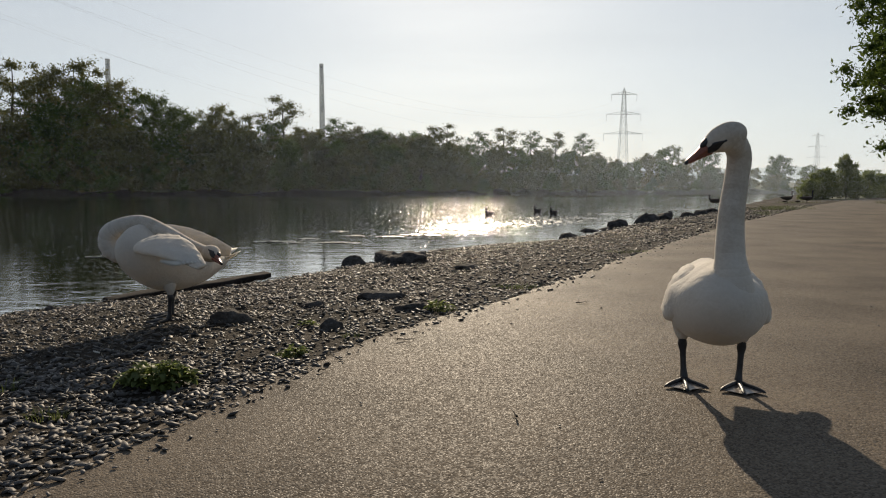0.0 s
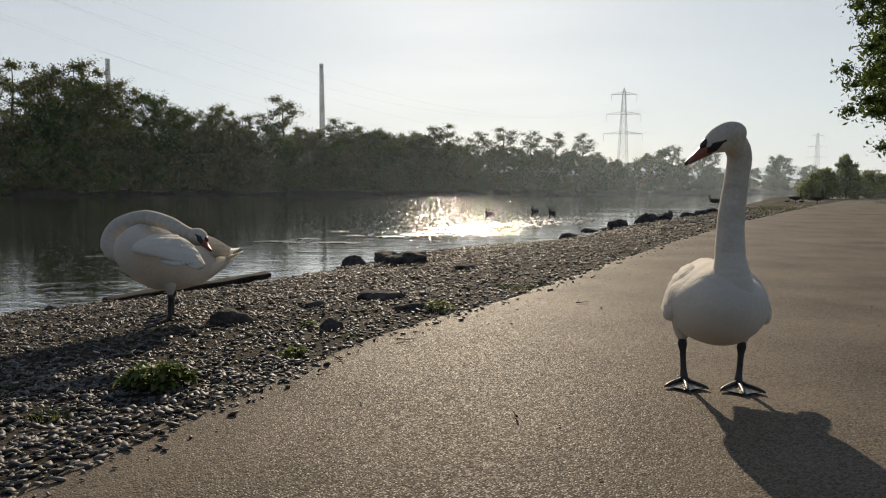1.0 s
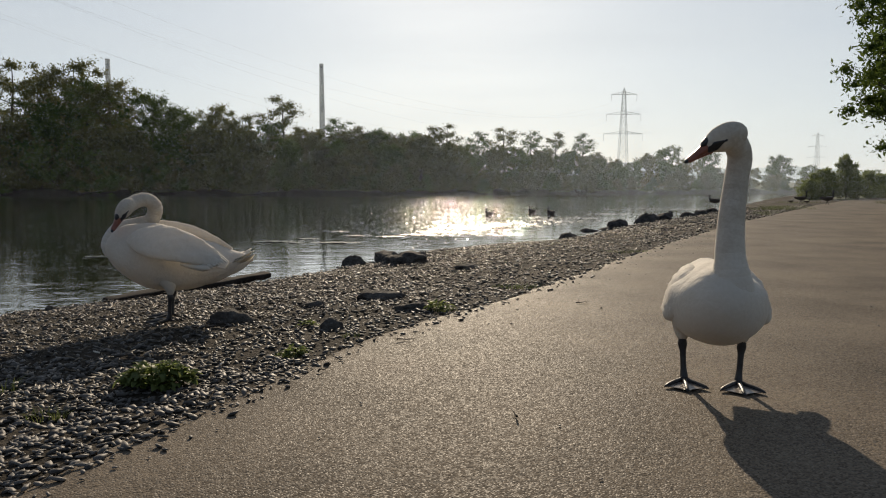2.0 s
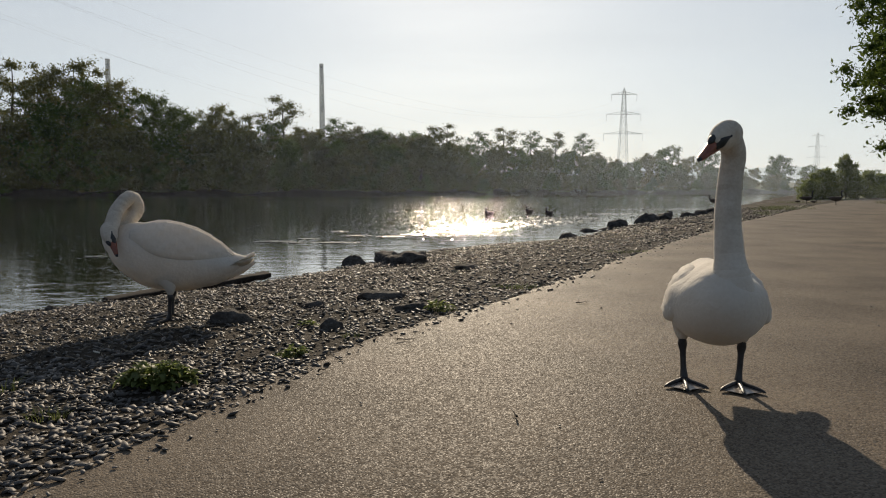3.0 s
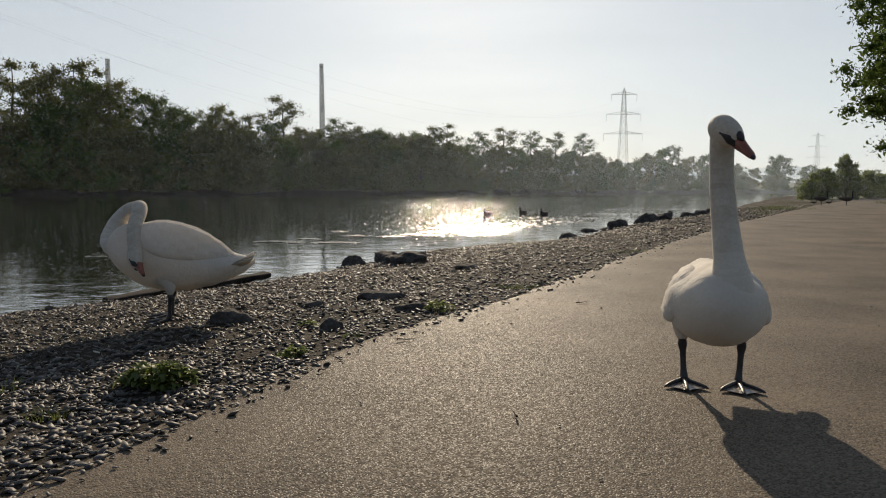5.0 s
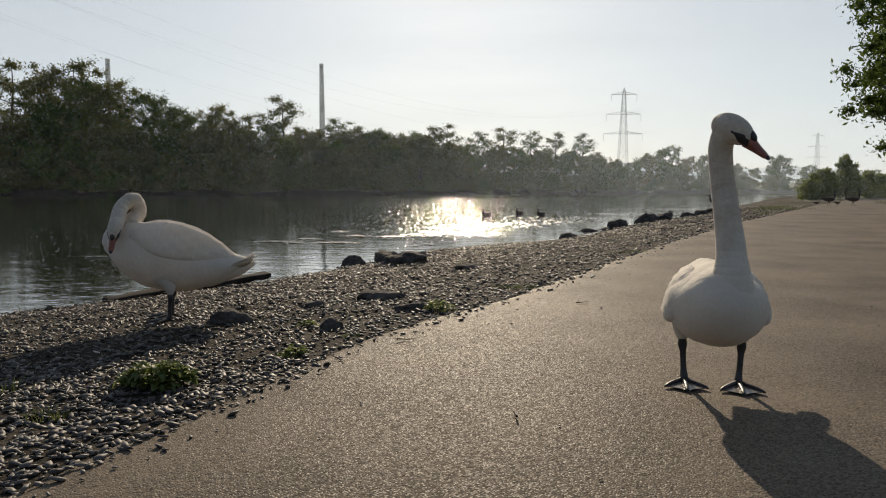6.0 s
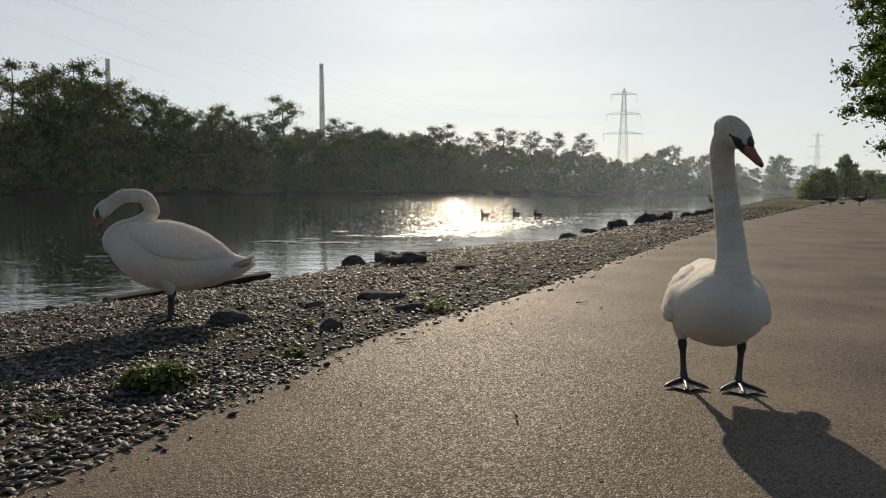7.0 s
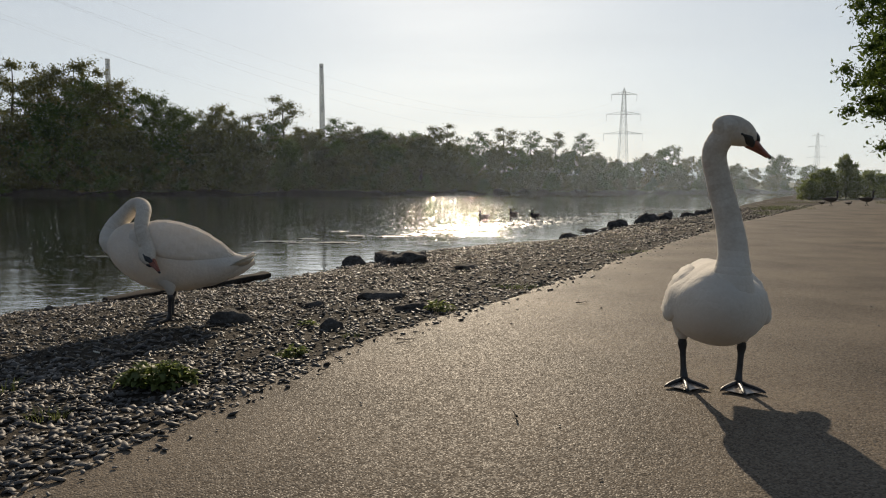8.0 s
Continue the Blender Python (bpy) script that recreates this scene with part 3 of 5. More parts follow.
def scatter_pebbles():
    rng = np.random.default_rng(3)
    spots = []
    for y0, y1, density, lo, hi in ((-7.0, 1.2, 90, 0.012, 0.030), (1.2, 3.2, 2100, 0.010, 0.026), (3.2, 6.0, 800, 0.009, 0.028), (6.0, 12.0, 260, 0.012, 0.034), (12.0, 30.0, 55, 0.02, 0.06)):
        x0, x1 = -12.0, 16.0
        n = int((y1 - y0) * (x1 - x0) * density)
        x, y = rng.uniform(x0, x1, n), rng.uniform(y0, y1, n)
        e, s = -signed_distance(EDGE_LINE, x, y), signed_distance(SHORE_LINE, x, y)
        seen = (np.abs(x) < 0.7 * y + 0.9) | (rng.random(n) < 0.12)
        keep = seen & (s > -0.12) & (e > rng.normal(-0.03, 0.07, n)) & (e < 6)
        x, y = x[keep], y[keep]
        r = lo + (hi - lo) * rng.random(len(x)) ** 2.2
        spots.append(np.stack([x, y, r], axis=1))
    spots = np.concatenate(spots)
    # loose grit kicked onto the asphalt, thinning out from the edge
    n = 26000
    x, y = rng.uniform(-2, 9, n), rng.uniform(1.3, 12, n)
    e = signed_distance(EDGE_LINE, x, y)
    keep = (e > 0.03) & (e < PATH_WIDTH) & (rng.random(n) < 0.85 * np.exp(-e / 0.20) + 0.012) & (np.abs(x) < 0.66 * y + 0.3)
    grit = np.stack([x[keep], y[keep], 0.0025 + 0.010 * rng.random(keep.sum()) ** 2.5], axis=1)
    rough_shapes = [stone_shape(1, 80 + k, 0.35, (1.1, 0.7 - 0.08 * (k % 3), 0.36 - 0.05 * (k % 4)), 6) for k in range(6)]
    order = np.argsort(np.abs(spots[:, 1] - 1.2) - 30 * (spots[:, 2] > 0.016) * (spots[:, 1] < 3.4) * (spots[:, 1] > 1.2))
    spots = spots[order]
    meshes = [mesh_of("pebble", v, f, PEBBLE) for v, f in rough_shapes]
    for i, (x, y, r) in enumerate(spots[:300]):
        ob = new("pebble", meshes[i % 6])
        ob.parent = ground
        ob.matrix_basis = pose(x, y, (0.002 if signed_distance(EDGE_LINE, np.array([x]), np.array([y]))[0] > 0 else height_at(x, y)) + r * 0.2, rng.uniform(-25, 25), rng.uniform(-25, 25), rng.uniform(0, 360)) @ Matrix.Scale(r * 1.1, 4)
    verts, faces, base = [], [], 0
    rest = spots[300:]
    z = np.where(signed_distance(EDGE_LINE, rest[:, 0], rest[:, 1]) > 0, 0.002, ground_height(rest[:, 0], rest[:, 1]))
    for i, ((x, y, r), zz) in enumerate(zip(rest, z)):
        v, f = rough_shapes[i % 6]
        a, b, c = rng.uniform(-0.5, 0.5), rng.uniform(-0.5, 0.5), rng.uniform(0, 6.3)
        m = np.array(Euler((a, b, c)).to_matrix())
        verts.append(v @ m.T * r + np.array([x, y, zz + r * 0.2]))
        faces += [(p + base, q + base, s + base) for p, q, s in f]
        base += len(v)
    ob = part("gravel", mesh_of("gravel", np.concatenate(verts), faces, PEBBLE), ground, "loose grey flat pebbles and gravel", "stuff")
    # dry reed bits and wood chips washed up on the bank
    n = 105000
    x, y = rng.uniform(-4, 8, n), rng.uniform(2.6, 15, n)
    e, s = -signed_distance(EDGE_LINE, x, y), signed_distance(SHORE_LINE, x, y)
    keep = (e > 0.1) & (s > 0.05) & (rng.random(n) < 0.55 * np.minimum(e, 1.0))
    x, y = x[keep], y[keep]
    z = ground_height(x, y)
    verts, faces, base = [], [], 0
    for i in range(len(x)):
        v, f = rough_shapes[i % 6]
        m = np.array(Euler((rng.uniform(-0.6, 0.6), rng.uniform(-0.5, 0.5), rng.uniform(0, 6.3))).to_matrix())
        size = np.array([1.9, 0.42, 0.5]) * (0.006 + 0.014 * rng.random() ** 2) * (1 + 0.05 * max(0.0, y[i] - 5))
        verts.append((v * size) @ m.T + np.array([x[i], y[i], z[i] + 0.012]))
        faces += [(p + base, q + base, w + base) for p, q, w in f]
        base += len(v)
    part("litter", mesh_of("litter", np.concatenate(verts), faces, LITTER), ground, "dry brown reed bits and wood chips", "stuff")
    verts, faces, base = [], [], 0
    for i, (x, y, r) in enumerate(grit):
        v, f = rough_shapes[i % 6]
        m = np.array(Euler((0, 0, rng.uniform(0, 6.3))).to_matrix())
        verts.append(v @ m.T * r + np.array([x, y, 0.003 + r * 0.2]))
        faces += [(p + base, q + base, s + base) for p, q, s in f]
        base += len(v)
    part("grit", mesh_of("grit", np.concatenate(verts), faces, PEBBLE), path, "loose grit and small stones on the asphalt", "stuff")


def leaf_mesh(length, width, bend, name="leaf", mat=None, waves=0.0):
    verts, faces = [], []
    n = 7
    for i in range(n):
        s = i / (n - 1)
        w = width * math.sin(math.pi * min(0.97, 0.10 + 0.88 * s)) ** 0.8
        x, z = length * s, bend * length * (s - 1.2 * s * s)
        wav = waves * width * math.sin(i * 2.6)
        verts += [(x, -w, z + 0.25 * w + wav), (x, 0, z), (x, w, z + 0.25 * w - wav)]
    for i in range(n - 1):
        for k in range(2):
            faces.append((i * 3 + k, i * 3 + k + 1, i * 3 + k + 4, i * 3 + k + 3))
    return mesh_of(name, verts, faces, mat or LEAF_NEAR)


def build_weed(x, y, reach, tall, leaves, seed, label, length=0.075, width=0.020):
    rng = random.Random(seed)
    root = thing("weed", label, "plant", pose(x, y, height_at(x, y)), "weeds on the bank")
    meshes = [leaf_mesh(length, width, 0.5, "leaf", None, 0.15), leaf_mesh(length * 0.8, width * 1.2, 0.3, "leaf", None, 0.2), leaf_mesh(length * 1.2, width * 0.8, 0.7, "leaf", None, 0.1)]
    stems = []
    for i in range(max(6, leaves // 6)):
        a, d = rng.uniform(0, 6.3), rng.random() ** 0.5
        end = (reach[0] * d * math.cos(a), reach[1] * d * math.sin(a), tall * (1 - 0.7 * d * d) * rng.uniform(0.6, 1))
        stems.append(tube([(end[0] * 0.3, end[1] * 0.3, 0, 0.003, 0.003), (end[0] * 0.8, end[1] * 0.8, end[2] * 0.7, 0.0025, 0.0025), (*end, 0.001, 0.001)], 5, 4))
    part("stem", mesh_of("stem", *merged(*stems), LEAF_NEAR), root)
    for i in range(leaves):
        a, d = rng.uniform(0, 6.3), rng.random() ** 0.5
        z = tall * (1 - 0.75 * d * d) * rng.uniform(0.25, 1.0)
        ob = part("leaf", meshes[i % 3], root)
        ob.matrix_basis = pose(reach[0] * d * math.cos(a), reach[1] * d * math.sin(a), z, rng.uniform(-30, 30), rng.uniform(-40, 25), math.degrees(a) + rng.uniform(-70, 70)) @ Matrix.Scale(rng.uniform(0.6, 1.15), 4)
    return root


def build_tuft(x, y, reach, tall, blades, seed, label="low tuft of green grass in the gravel"):
    rng = random.Random(seed)
    verts, faces = [], []
    for i in range(blades):
        a, d = rng.uniform(0, 6.3), rng.random() ** 0.5
        bx, by = reach[0] * d * math.cos(a), reach[1] * d * math.sin(a)
        h = tall * rng.uniform(0.4, 1.0)
        out = rng.uniform(0.1, 0.8) * h
        ta = a + rng.uniform(-1, 1)
        w = 0.0022 * rng.uniform(0.7, 1.6) * (1 + tall)
        px, py = -math.sin(ta) * w, math.cos(ta) * w
        b = len(verts)
        for s in (0, 0.5, 1.0):
            cx, cy, cz = bx + out * s * s * math.cos(ta), by + out * s * s * math.sin(ta), h * (s - 0.25 * s * s)
            k = 1 - 0.9 * s
            verts += [(cx - px * k, cy - py * k, cz), (cx + px * k, cy + py * k, cz + 0.001)]
        faces += [(b, b + 1, b + 3, b + 2), (b + 2, b + 3, b + 5, b + 4)]
    ob = new("grass_tuft", mesh_of("grass_tuft", verts, faces, GRASS))
    ob.matrix_basis = pose(x, y, height_at(x, y) - 0.004)
    return tagged(ob, label, "grass", "grass tufts", kind="stuff")


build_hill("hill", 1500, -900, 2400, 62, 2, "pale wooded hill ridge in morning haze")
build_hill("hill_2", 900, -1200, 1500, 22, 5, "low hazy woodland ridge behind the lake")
build_chimney(-103.0, 600, 104)
build_chimney(-265.0, 560, 101)
build_pylon(89.8, 350, 49.6, 0)
build_pylon(347, 650, 50.8, 0)
for a, b in (((83.5, 350, 42), (-104, 60, 46)), ((96, 350, 42), (-96, 60, 46)), ((81.3, 350, 33), (-108, 60, 42)), ((98.4, 350, 33), (-92, 60, 42)), ((80, 350, 23.5), (-110, 60, 37)), ((99.6, 350, 23.5), (-90, 60, 37))):
    build_wire(a, b, 20)
plant_far_trees()


# ---- swans ----
WET_SKIN = material("wet_webbing", (0.13, 0.115, 0.10), (0.26, 0.235, 0.21), scale=40, fine=150, rough=0.28, bump=0.3, bump_scale=150, distance=0.002)


def feather_piece(length, width, curve, n=6):
    """A curved feather blade with thickness, its root at the origin, along -x."""
    verts, faces = [], []
    for i in range(n):
        s = i / (n - 1)
        w = width * (0.35 + 0.65 * math.sin(math.pi * min(1, 0.12 + 0.62 * s))) * (1 if s < 0.8 else math.sqrt(max(0.05, 1 - ((s - 0.8) / 0.2) ** 2)))
        z = curve * length * math.sin(s * math.pi * 0.5)
        x = -length * s
        verts += [(x, -w, z - w * 0.3), (x, 0, z + 0.004 * (1 - s)), (x, w, z - w * 0.3), (x, 0, z - 0.004 - w * 0.15)]
    for i in range(n - 1):
        a = i * 4
        for k in range(4):
            faces.append((a + k, a + (k + 1) % 4, a + 4 + (k + 1) % 4, a + 4 + k))
    faces += [(3, 2, 1, 0), (n * 4 - 4, n * 4 - 3, n * 4 - 2, n * 4 - 1)]
    return verts, faces


def swan_body_mesh(hunch, slim):
    rows = [(-0.47, 0, 0.465, 0.03, 0.02), (-0.40, 0, 0.435, 0.08, 0.055), (-0.28, 0, 0.39, 0.135, 0.108), (-0.10, 0, 0.352, 0.178, 0.150), (0.08, 0, 0.345, 0.192, 0.163),
            (0.20, 0, 0.362, 0.172, 0.152), (0.29, 0, 0.395, 0.128, 0.122), (0.345, 0, 0.42, 0.075, 0.075), (0.365, 0, 0.43, 0.02, 0.025)]
    v, f = tube(rows, 44, 40)
    out = []
    for p in v:
        k = noise.noise(Vector((p.x * 9, p.y * 9, p.z * 9))) * 0.006 + noise.noise(Vector((p.x * 26, p.y * 26, p.z * 26))) * 0.0025
        q = p + Vector((0, p.y, p.z - 0.36)).normalized() * k
        q.y *= slim * (1.0 - 0.35 * max(0.0, q.z - 0.40) / 0.11)
        if q.z > 0.36:
            q.z += hunch * (q.z - 0.36) * math.exp(-((q.x - 0.05) / 0.26) ** 2)
        else:
            q.z -= 0.5 * hunch * (0.36 - q.z) * math.exp(-((q.x + 0.06) / 0.30) ** 2)
        out.append(q)
    return mesh_of("body", out, f, PLUMAGE)


def wing_meshes(side_):
    """A folded wing: padded arm, rows of coverts, and long flight feathers, hinged at the shoulder (origin)."""
    rows = [(0.02, 0, -0.01, 0.015, 0.03), (-0.06, 0.022 * side_, 0.0, 0.040, 0.085), (-0.18, 0.040 * side_, 0.0, 0.046, 0.118), (-0.34, 0.028 * side_, 0.012, 0.040, 0.105), (-0.48, -0.012 * side_, 0.02, 0.026, 0.07), (-0.60, -0.06 * side_, 0.02, 0.012, 0.03)]
    v, f = tube(rows, 84, 56)
    out = []
    for p in v:
        row = (p.z + 0.13 + 0.10 * p.x) / 0.034
        k = math.floor(row)
        size = 0.05 + 0.035 * min(1, max(0, -p.x - 0.1) / 0.4)
        s = (-p.x / size + 0.5 * (k % 2)) % 1.0
        lip = s ** 3 * (1 - abs(2 * (row - k) - 1) ** 2) * 0.0055
        soft = 0.004 * noise.noise(Vector((p.x * 12, p.y * 10, p.z * 14 + side_)))
        out.append(p + Vector((0, side_, 0.25)) * (lip + soft))
    return mesh_of("wing", out, f, PLUMAGE)


def head_parts(head):
    rows = [(-0.080, 0, -0.014, 0.016, 0.018), (-0.064, 0, -0.006, 0.036, 0.042), (-0.028, 0, 0.005, 0.042, 0.053), (0.014, 0, 0.005, 0.039, 0.050), (0.046, 0, -0.002, 0.030, 0.038), (0.064, 0, -0.010, 0.021, 0.025)]
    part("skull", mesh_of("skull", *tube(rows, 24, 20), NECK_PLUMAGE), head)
    upper = tube([(0.050, 0, -0.008, 0.023, 0.022), (0.075, 0, -0.013, 0.020, 0.018), (0.105, 0, -0.024, 0.0175, 0.011), (0.130, 0, -0.033, 0.0165, 0.008), (0.146, 0, -0.039, 0.010, 0.005)], 18, 14)
    lower = tube([(0.052, 0, -0.026, 0.019, 0.010), (0.10, 0, -0.035, 0.014, 0.006), (0.138, 0, -0.043, 0.010, 0.004)], 10, 12)
    part("beak", mesh_of("beak", *merged(upper, lower), BEAK), head, "orange beak")
    part("nail", mesh_of("nail", *tube([(0.134, 0, -0.034, 0.008, 0.005), (0.146, 0, -0.039, 0.011, 0.007), (0.153, 0, -0.045, 0.004, 0.004)], 8, 10), BLACK), head, "black beak tip")
    part("knob", mesh_of("knob", *tube([(0.034, 0, 0.022, 0.008, 0.008), (0.054, 0, 0.017, 0.015, 0.015), (0.076, 0, 0.007, 0.013, 0.012), (0.088, 0, 0.000, 0.004, 0.004)], 12, 12), BLACK), head, "black knob above the beak")
    for s in (-1, 1):
        rows = [(0.010, s * 0.0375, 0.012, 0.0015, 0.003), (0.026, s * 0.0345, 0.009, 0.0035, 0.008), (0.046, s * 0.0275, 0.000, 0.0045, 0.017), (0.060, s * 0.0205, -0.010, 0.0045, 0.015), (0.072, s * 0.0185, -0.020, 0.002, 0.006)]
        part("lore", mesh_of("lore", *tube(rows, 12, 10), BLACK), head, "black skin from beak to eye")
        part("eye", mesh_of("eye", *tube([(0.006, s * 0.0375, 0.013, 0.002, 0.002), (0.011, s * 0.038, 0.013, 0.004, 0.005), (0.017, s * 0.0375, 0.013, 0.002, 0.002)], 8, 10), BLACK), head, "small dark eye")


def leg_mesh(s):
    return mesh_of("leg", *tube([(-0.02, s * 0.114, 0.225, 0.020, 0.020), (-0.012, s * 0.113, 0.18, 0.0155, 0.0155), (-0.016, s * 0.112, 0.155, 0.0185, 0.0185), (-0.010, s * 0.110, 0.125, 0.0125, 0.0125), (-0.006, s * 0.106, 0.06, 0.012, 0.012), (0, s * 0.103, 0.022, 0.016, 0.016), (0.01, s * 0.103, 0.008, 0.012, 0.008)], 26, 12, (1, 0, 0)), BLACK)


def foot_meshes(s):
    toes = []
    base = (0.0, s * 0.103, 0.016)
    ends = [(0.095, s * 0.103 - 0.075), (0.135, s * 0.103 + 0.004), (0.085, s * 0.103 + 0.082)]
    for ex, ey in ends:
        mid = (ex * 0.55, base[1] + (ey - base[1]) * 0.55, 0.013)
        toes.append(tube([(*base, 0.010, 0.010), (*mid, 0.0085, 0.0085), (ex * 0.9, base[1] + (ey - base[1]) * 0.9, 0.008, 0.008, 0.007), (ex * 1.06, base[1] + (ey - base[1]) * 1.06, 0.004, 0.002, 0.002)], 12, 8))
    toes.append(tube([(*base, 0.008, 0.008), (-0.035, base[1] + s * 0.006, 0.010, 0.004, 0.004)], 4, 6))
    web_v, web_f = [], []
    for z in (0.006, 0.0035):
        o = len(web_v)
        web_v.append((base[0], base[1], z + 0.006))
        pts = [ends[0], ((ends[0][0] + ends[1][0]) * 0.47, (ends[0][1] + ends[1][1]) * 0.5), ends[1], ((ends[1][0] + ends[2][0]) * 0.47, (ends[1][1] + ends[2][1]) * 0.5), ends[2]]
        web_v += [(px, py, z) for px, py in pts]
        web_f += [(o, o + k, o + k + 1) for k in range(1, 5)]
    return mesh_of("toes", *merged(*toes), BLACK), mesh_of("web", web_v, web_f, BLACK)


NECK_PIECES = 34


def neck_radius(s, base=0.100):
    """Half thickness along the neck, from breast (0) to head (1)."""
    return float(np.interp(s, [0, 0.08, 0.16, 0.25, 0.34, 0.5, 0.75, 0.92, 1.0], [base, 0.96 * base, 0.84 * base, 0.45 * base + 0.020, 0.053, 0.047, 0.042, 0.042, 0.042]))


def build_swan(x, y, heading, label, hunch=0.0, slim=1.0, tail=30, base=0.100):
    """A mute swan. The root keeps the world's axes; the torso turns with the heading."""
    root = thing("swan", label, "swan", pose(x, y, max(height_at(x, y), -0.06) if x < 0 else 0.004), "swans by the lake")
    turn = pose(0, 0, 0, 0, 0, heading)
    parts = {"root": root, "turn": turn, "hunch": hunch, "slim": slim}
    body = part("body", swan_body_mesh(hunch, slim), root, "white feathered body")
    parts["body"] = body
    for k in range(9):
        a = (k - 4) * 9
        t = part("tail_feather", mesh_of("tail_feather", *feather_piece(0.215, 0.042, 0.05), QUILL), body)
        t.matrix_basis = pose(-0.32, 0.012 * (k - 4), 0.390 - 0.004 * abs(k - 4), (k - 4) * 4, tail + 1.8 * ((k * 5) % 4 - 1.5), -a * 0.7)
    part("undertail", mesh_of("undertail", *tube([(-0.16, 0, 0.285, 0.11, 0.07), (-0.25, 0, 0.315, 0.105, 0.075), (-0.34, 0, 0.365, 0.085, 0.062), (-0.42, 0, 0.41, 0.06, 0.05), (-0.50, 0, 0.465, 0.025, 0.016)], 14, 16), PLUMAGE), body, "white undertail feathers")
    for s in (-1, 1):
        w = part("wing", wing_meshes(s), root, "folded white wing with layered feathers")
        parts["wing_l" if s > 0 else "wing_r"] = w
        for k in range(7):
            f = part("flight_feather", mesh_of("flight_feather", *feather_piece(0.30 - 0.02 * k, 0.024, 0.0), QUILL), w)
            f.matrix_basis = pose(-0.30 - 0.01 * k, s * (0.014 - 0.004 * k), 0.045 - 0.020 * k, s * 70, -3 + 1.5 * k, s * (11 - k))
        thigh = part("thigh", mesh_of("thigh", *tube([(0.02, s * 0.100, 0.30, 0.07, 0.075), (-0.01, s * 0.110, 0.235, 0.047, 0.045), (-0.015, s * 0.113, 0.195, 0.028, 0.026), (-0.014, s * 0.113, 0.175, 0.016, 0.016)], 12, 14, (1, 0, 0)), PLUMAGE), root, "feathered white thigh", m=turn)
        leg = part("leg", leg_mesh(s), root, "dark grey leg", m=turn)
        toes, web = foot_meshes(s)
        foot = part("foot", toes, leg, "dark webbed foot")
        web.materials[0] = WET_SKIN
        part("web", web, foot, "thin dark webbing between the toes")
    necks = []
    for i in range(NECK_PIECES):
        r = neck_radius(i / (NECK_PIECES - 1), base)
        h = max(0.055, r * 1.0)
        rows = []
        for q in (-1.0, -0.97, -0.88, -0.7, -0.5, -0.3, 0, 0.3, 0.5, 0.7, 0.88, 0.97, 1.0):
            k = neck_radius(min(1, max(0, i / (NECK_PIECES - 1) + q * h / 0.72)), base) * (max(0.05, math.sqrt(1 - q * q)) if r > 0.056 else float(np.interp(abs(q), [0, 0.3, 0.5, 0.7, 0.88, 0.97, 1.0], [1.0, 0.998, 0.975, 0.88, 0.62, 0.34, 0.08])))
            rows.append((q * h, 0, 0, k, k))
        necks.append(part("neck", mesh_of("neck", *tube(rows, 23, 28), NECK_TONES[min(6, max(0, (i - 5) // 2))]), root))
    parts["necks"] = necks
    head = part("head", None, root, "white head with black mask")
    head_parts(head)
    for ob in head.children:
        ob.matrix_basis = pose(0.006, 0, 0.008, 0, -12, 0) @ Matrix.Scale(0.98, 4)
    parts["head"] = head
    return parts


def neck_rows(poses):
    """For each moment: a curve of joints and the way the beak points. Gives the rows of every neck piece and of the head."""
    tracks = [[] for _ in range(NECK_PIECES)]
    turns = [Vector((1, 0, 0)).rotation_difference(Vector((-0.5, -0.2, 0.8))) for _ in range(NECK_PIECES)]
    ways = [Vector((-0.5, -0.2, 0.8)).normalized()] * NECK_PIECES
    head = []
    for t, joints, beak in poses:
        c = spline(joints, NECK_PIECES)
        for i in range(NECK_PIECES):
            w = Vector(c[min(i + 1, NECK_PIECES - 1)] - c[max(i - 1, 0)]).normalized()
            turns[i] = ways[i].rotation_difference(w) @ turns[i]
            ways[i] = w
            tracks[i].append((t, Matrix.LocRotScale(Vector(c[i]), turns[i], None)))
        d = Vector(beak).normalized()
        up = ways[-1] - ways[-1].dot(d) * d + 0.25 * (Vector((0, 0, 1)) - d.z * d)
        up.normalize()
        side_ = up.cross(d).normalized()
        m = Matrix((d, side_, up)).transposed().to_4x4()
        head.append((t, Matrix.Translation(Vector(c[-1]) + d * 0.026) @ m))
    return tracks, head


def key_neck(swan, poses):
    tracks, head = neck_rows(poses)
    for piece, rows in zip(swan["necks"], tracks):
        walk(piece, rows)
    walk(swan["head"], head)


def key_body(swan, rows):
    """Rows: seconds, lift, pitch (front up), yaw, then yaw and droop of each wing, and how far the left shoulder is dropped forward and down."""
    body, left, right = [], [], []
    for t, lift, pitch, yaw, ly, ld, ry, rd, forward, down in rows:
        m = swan["turn"] @ pose(0, 0, 0.3 + lift, 0, -pitch, yaw) @ pose(0, 0, -0.3)
        z = 0.352 + 0.31 * swan["hunch"]
        body.append((t, m))
        left.append((t, m @ pose(0.235 + forward, 0.101 * swan["slim"], z + 0.004 - down, 24 + 0.34 * ly, ld, -ly)))
        right.append((t, m @ pose(0.235, -0.101 * swan["slim"], z + 0.004 - down * 0.4, -24, rd, ry)))
    walk(swan["body"], body)
    walk(swan["wing_l"], left)
    walk(swan["wing_r"], right)


swan_a = build_swan(1.082, 2.748, -105, "white mute swan standing upright on the asphalt path", 0.0, 0.97, -6, 0.104)
swan_b = build_swan(-1.737, 4.37, 197, "white mute swan preening its feathers on the gravel bank", 0.35, 1.0, 34, 0.09)


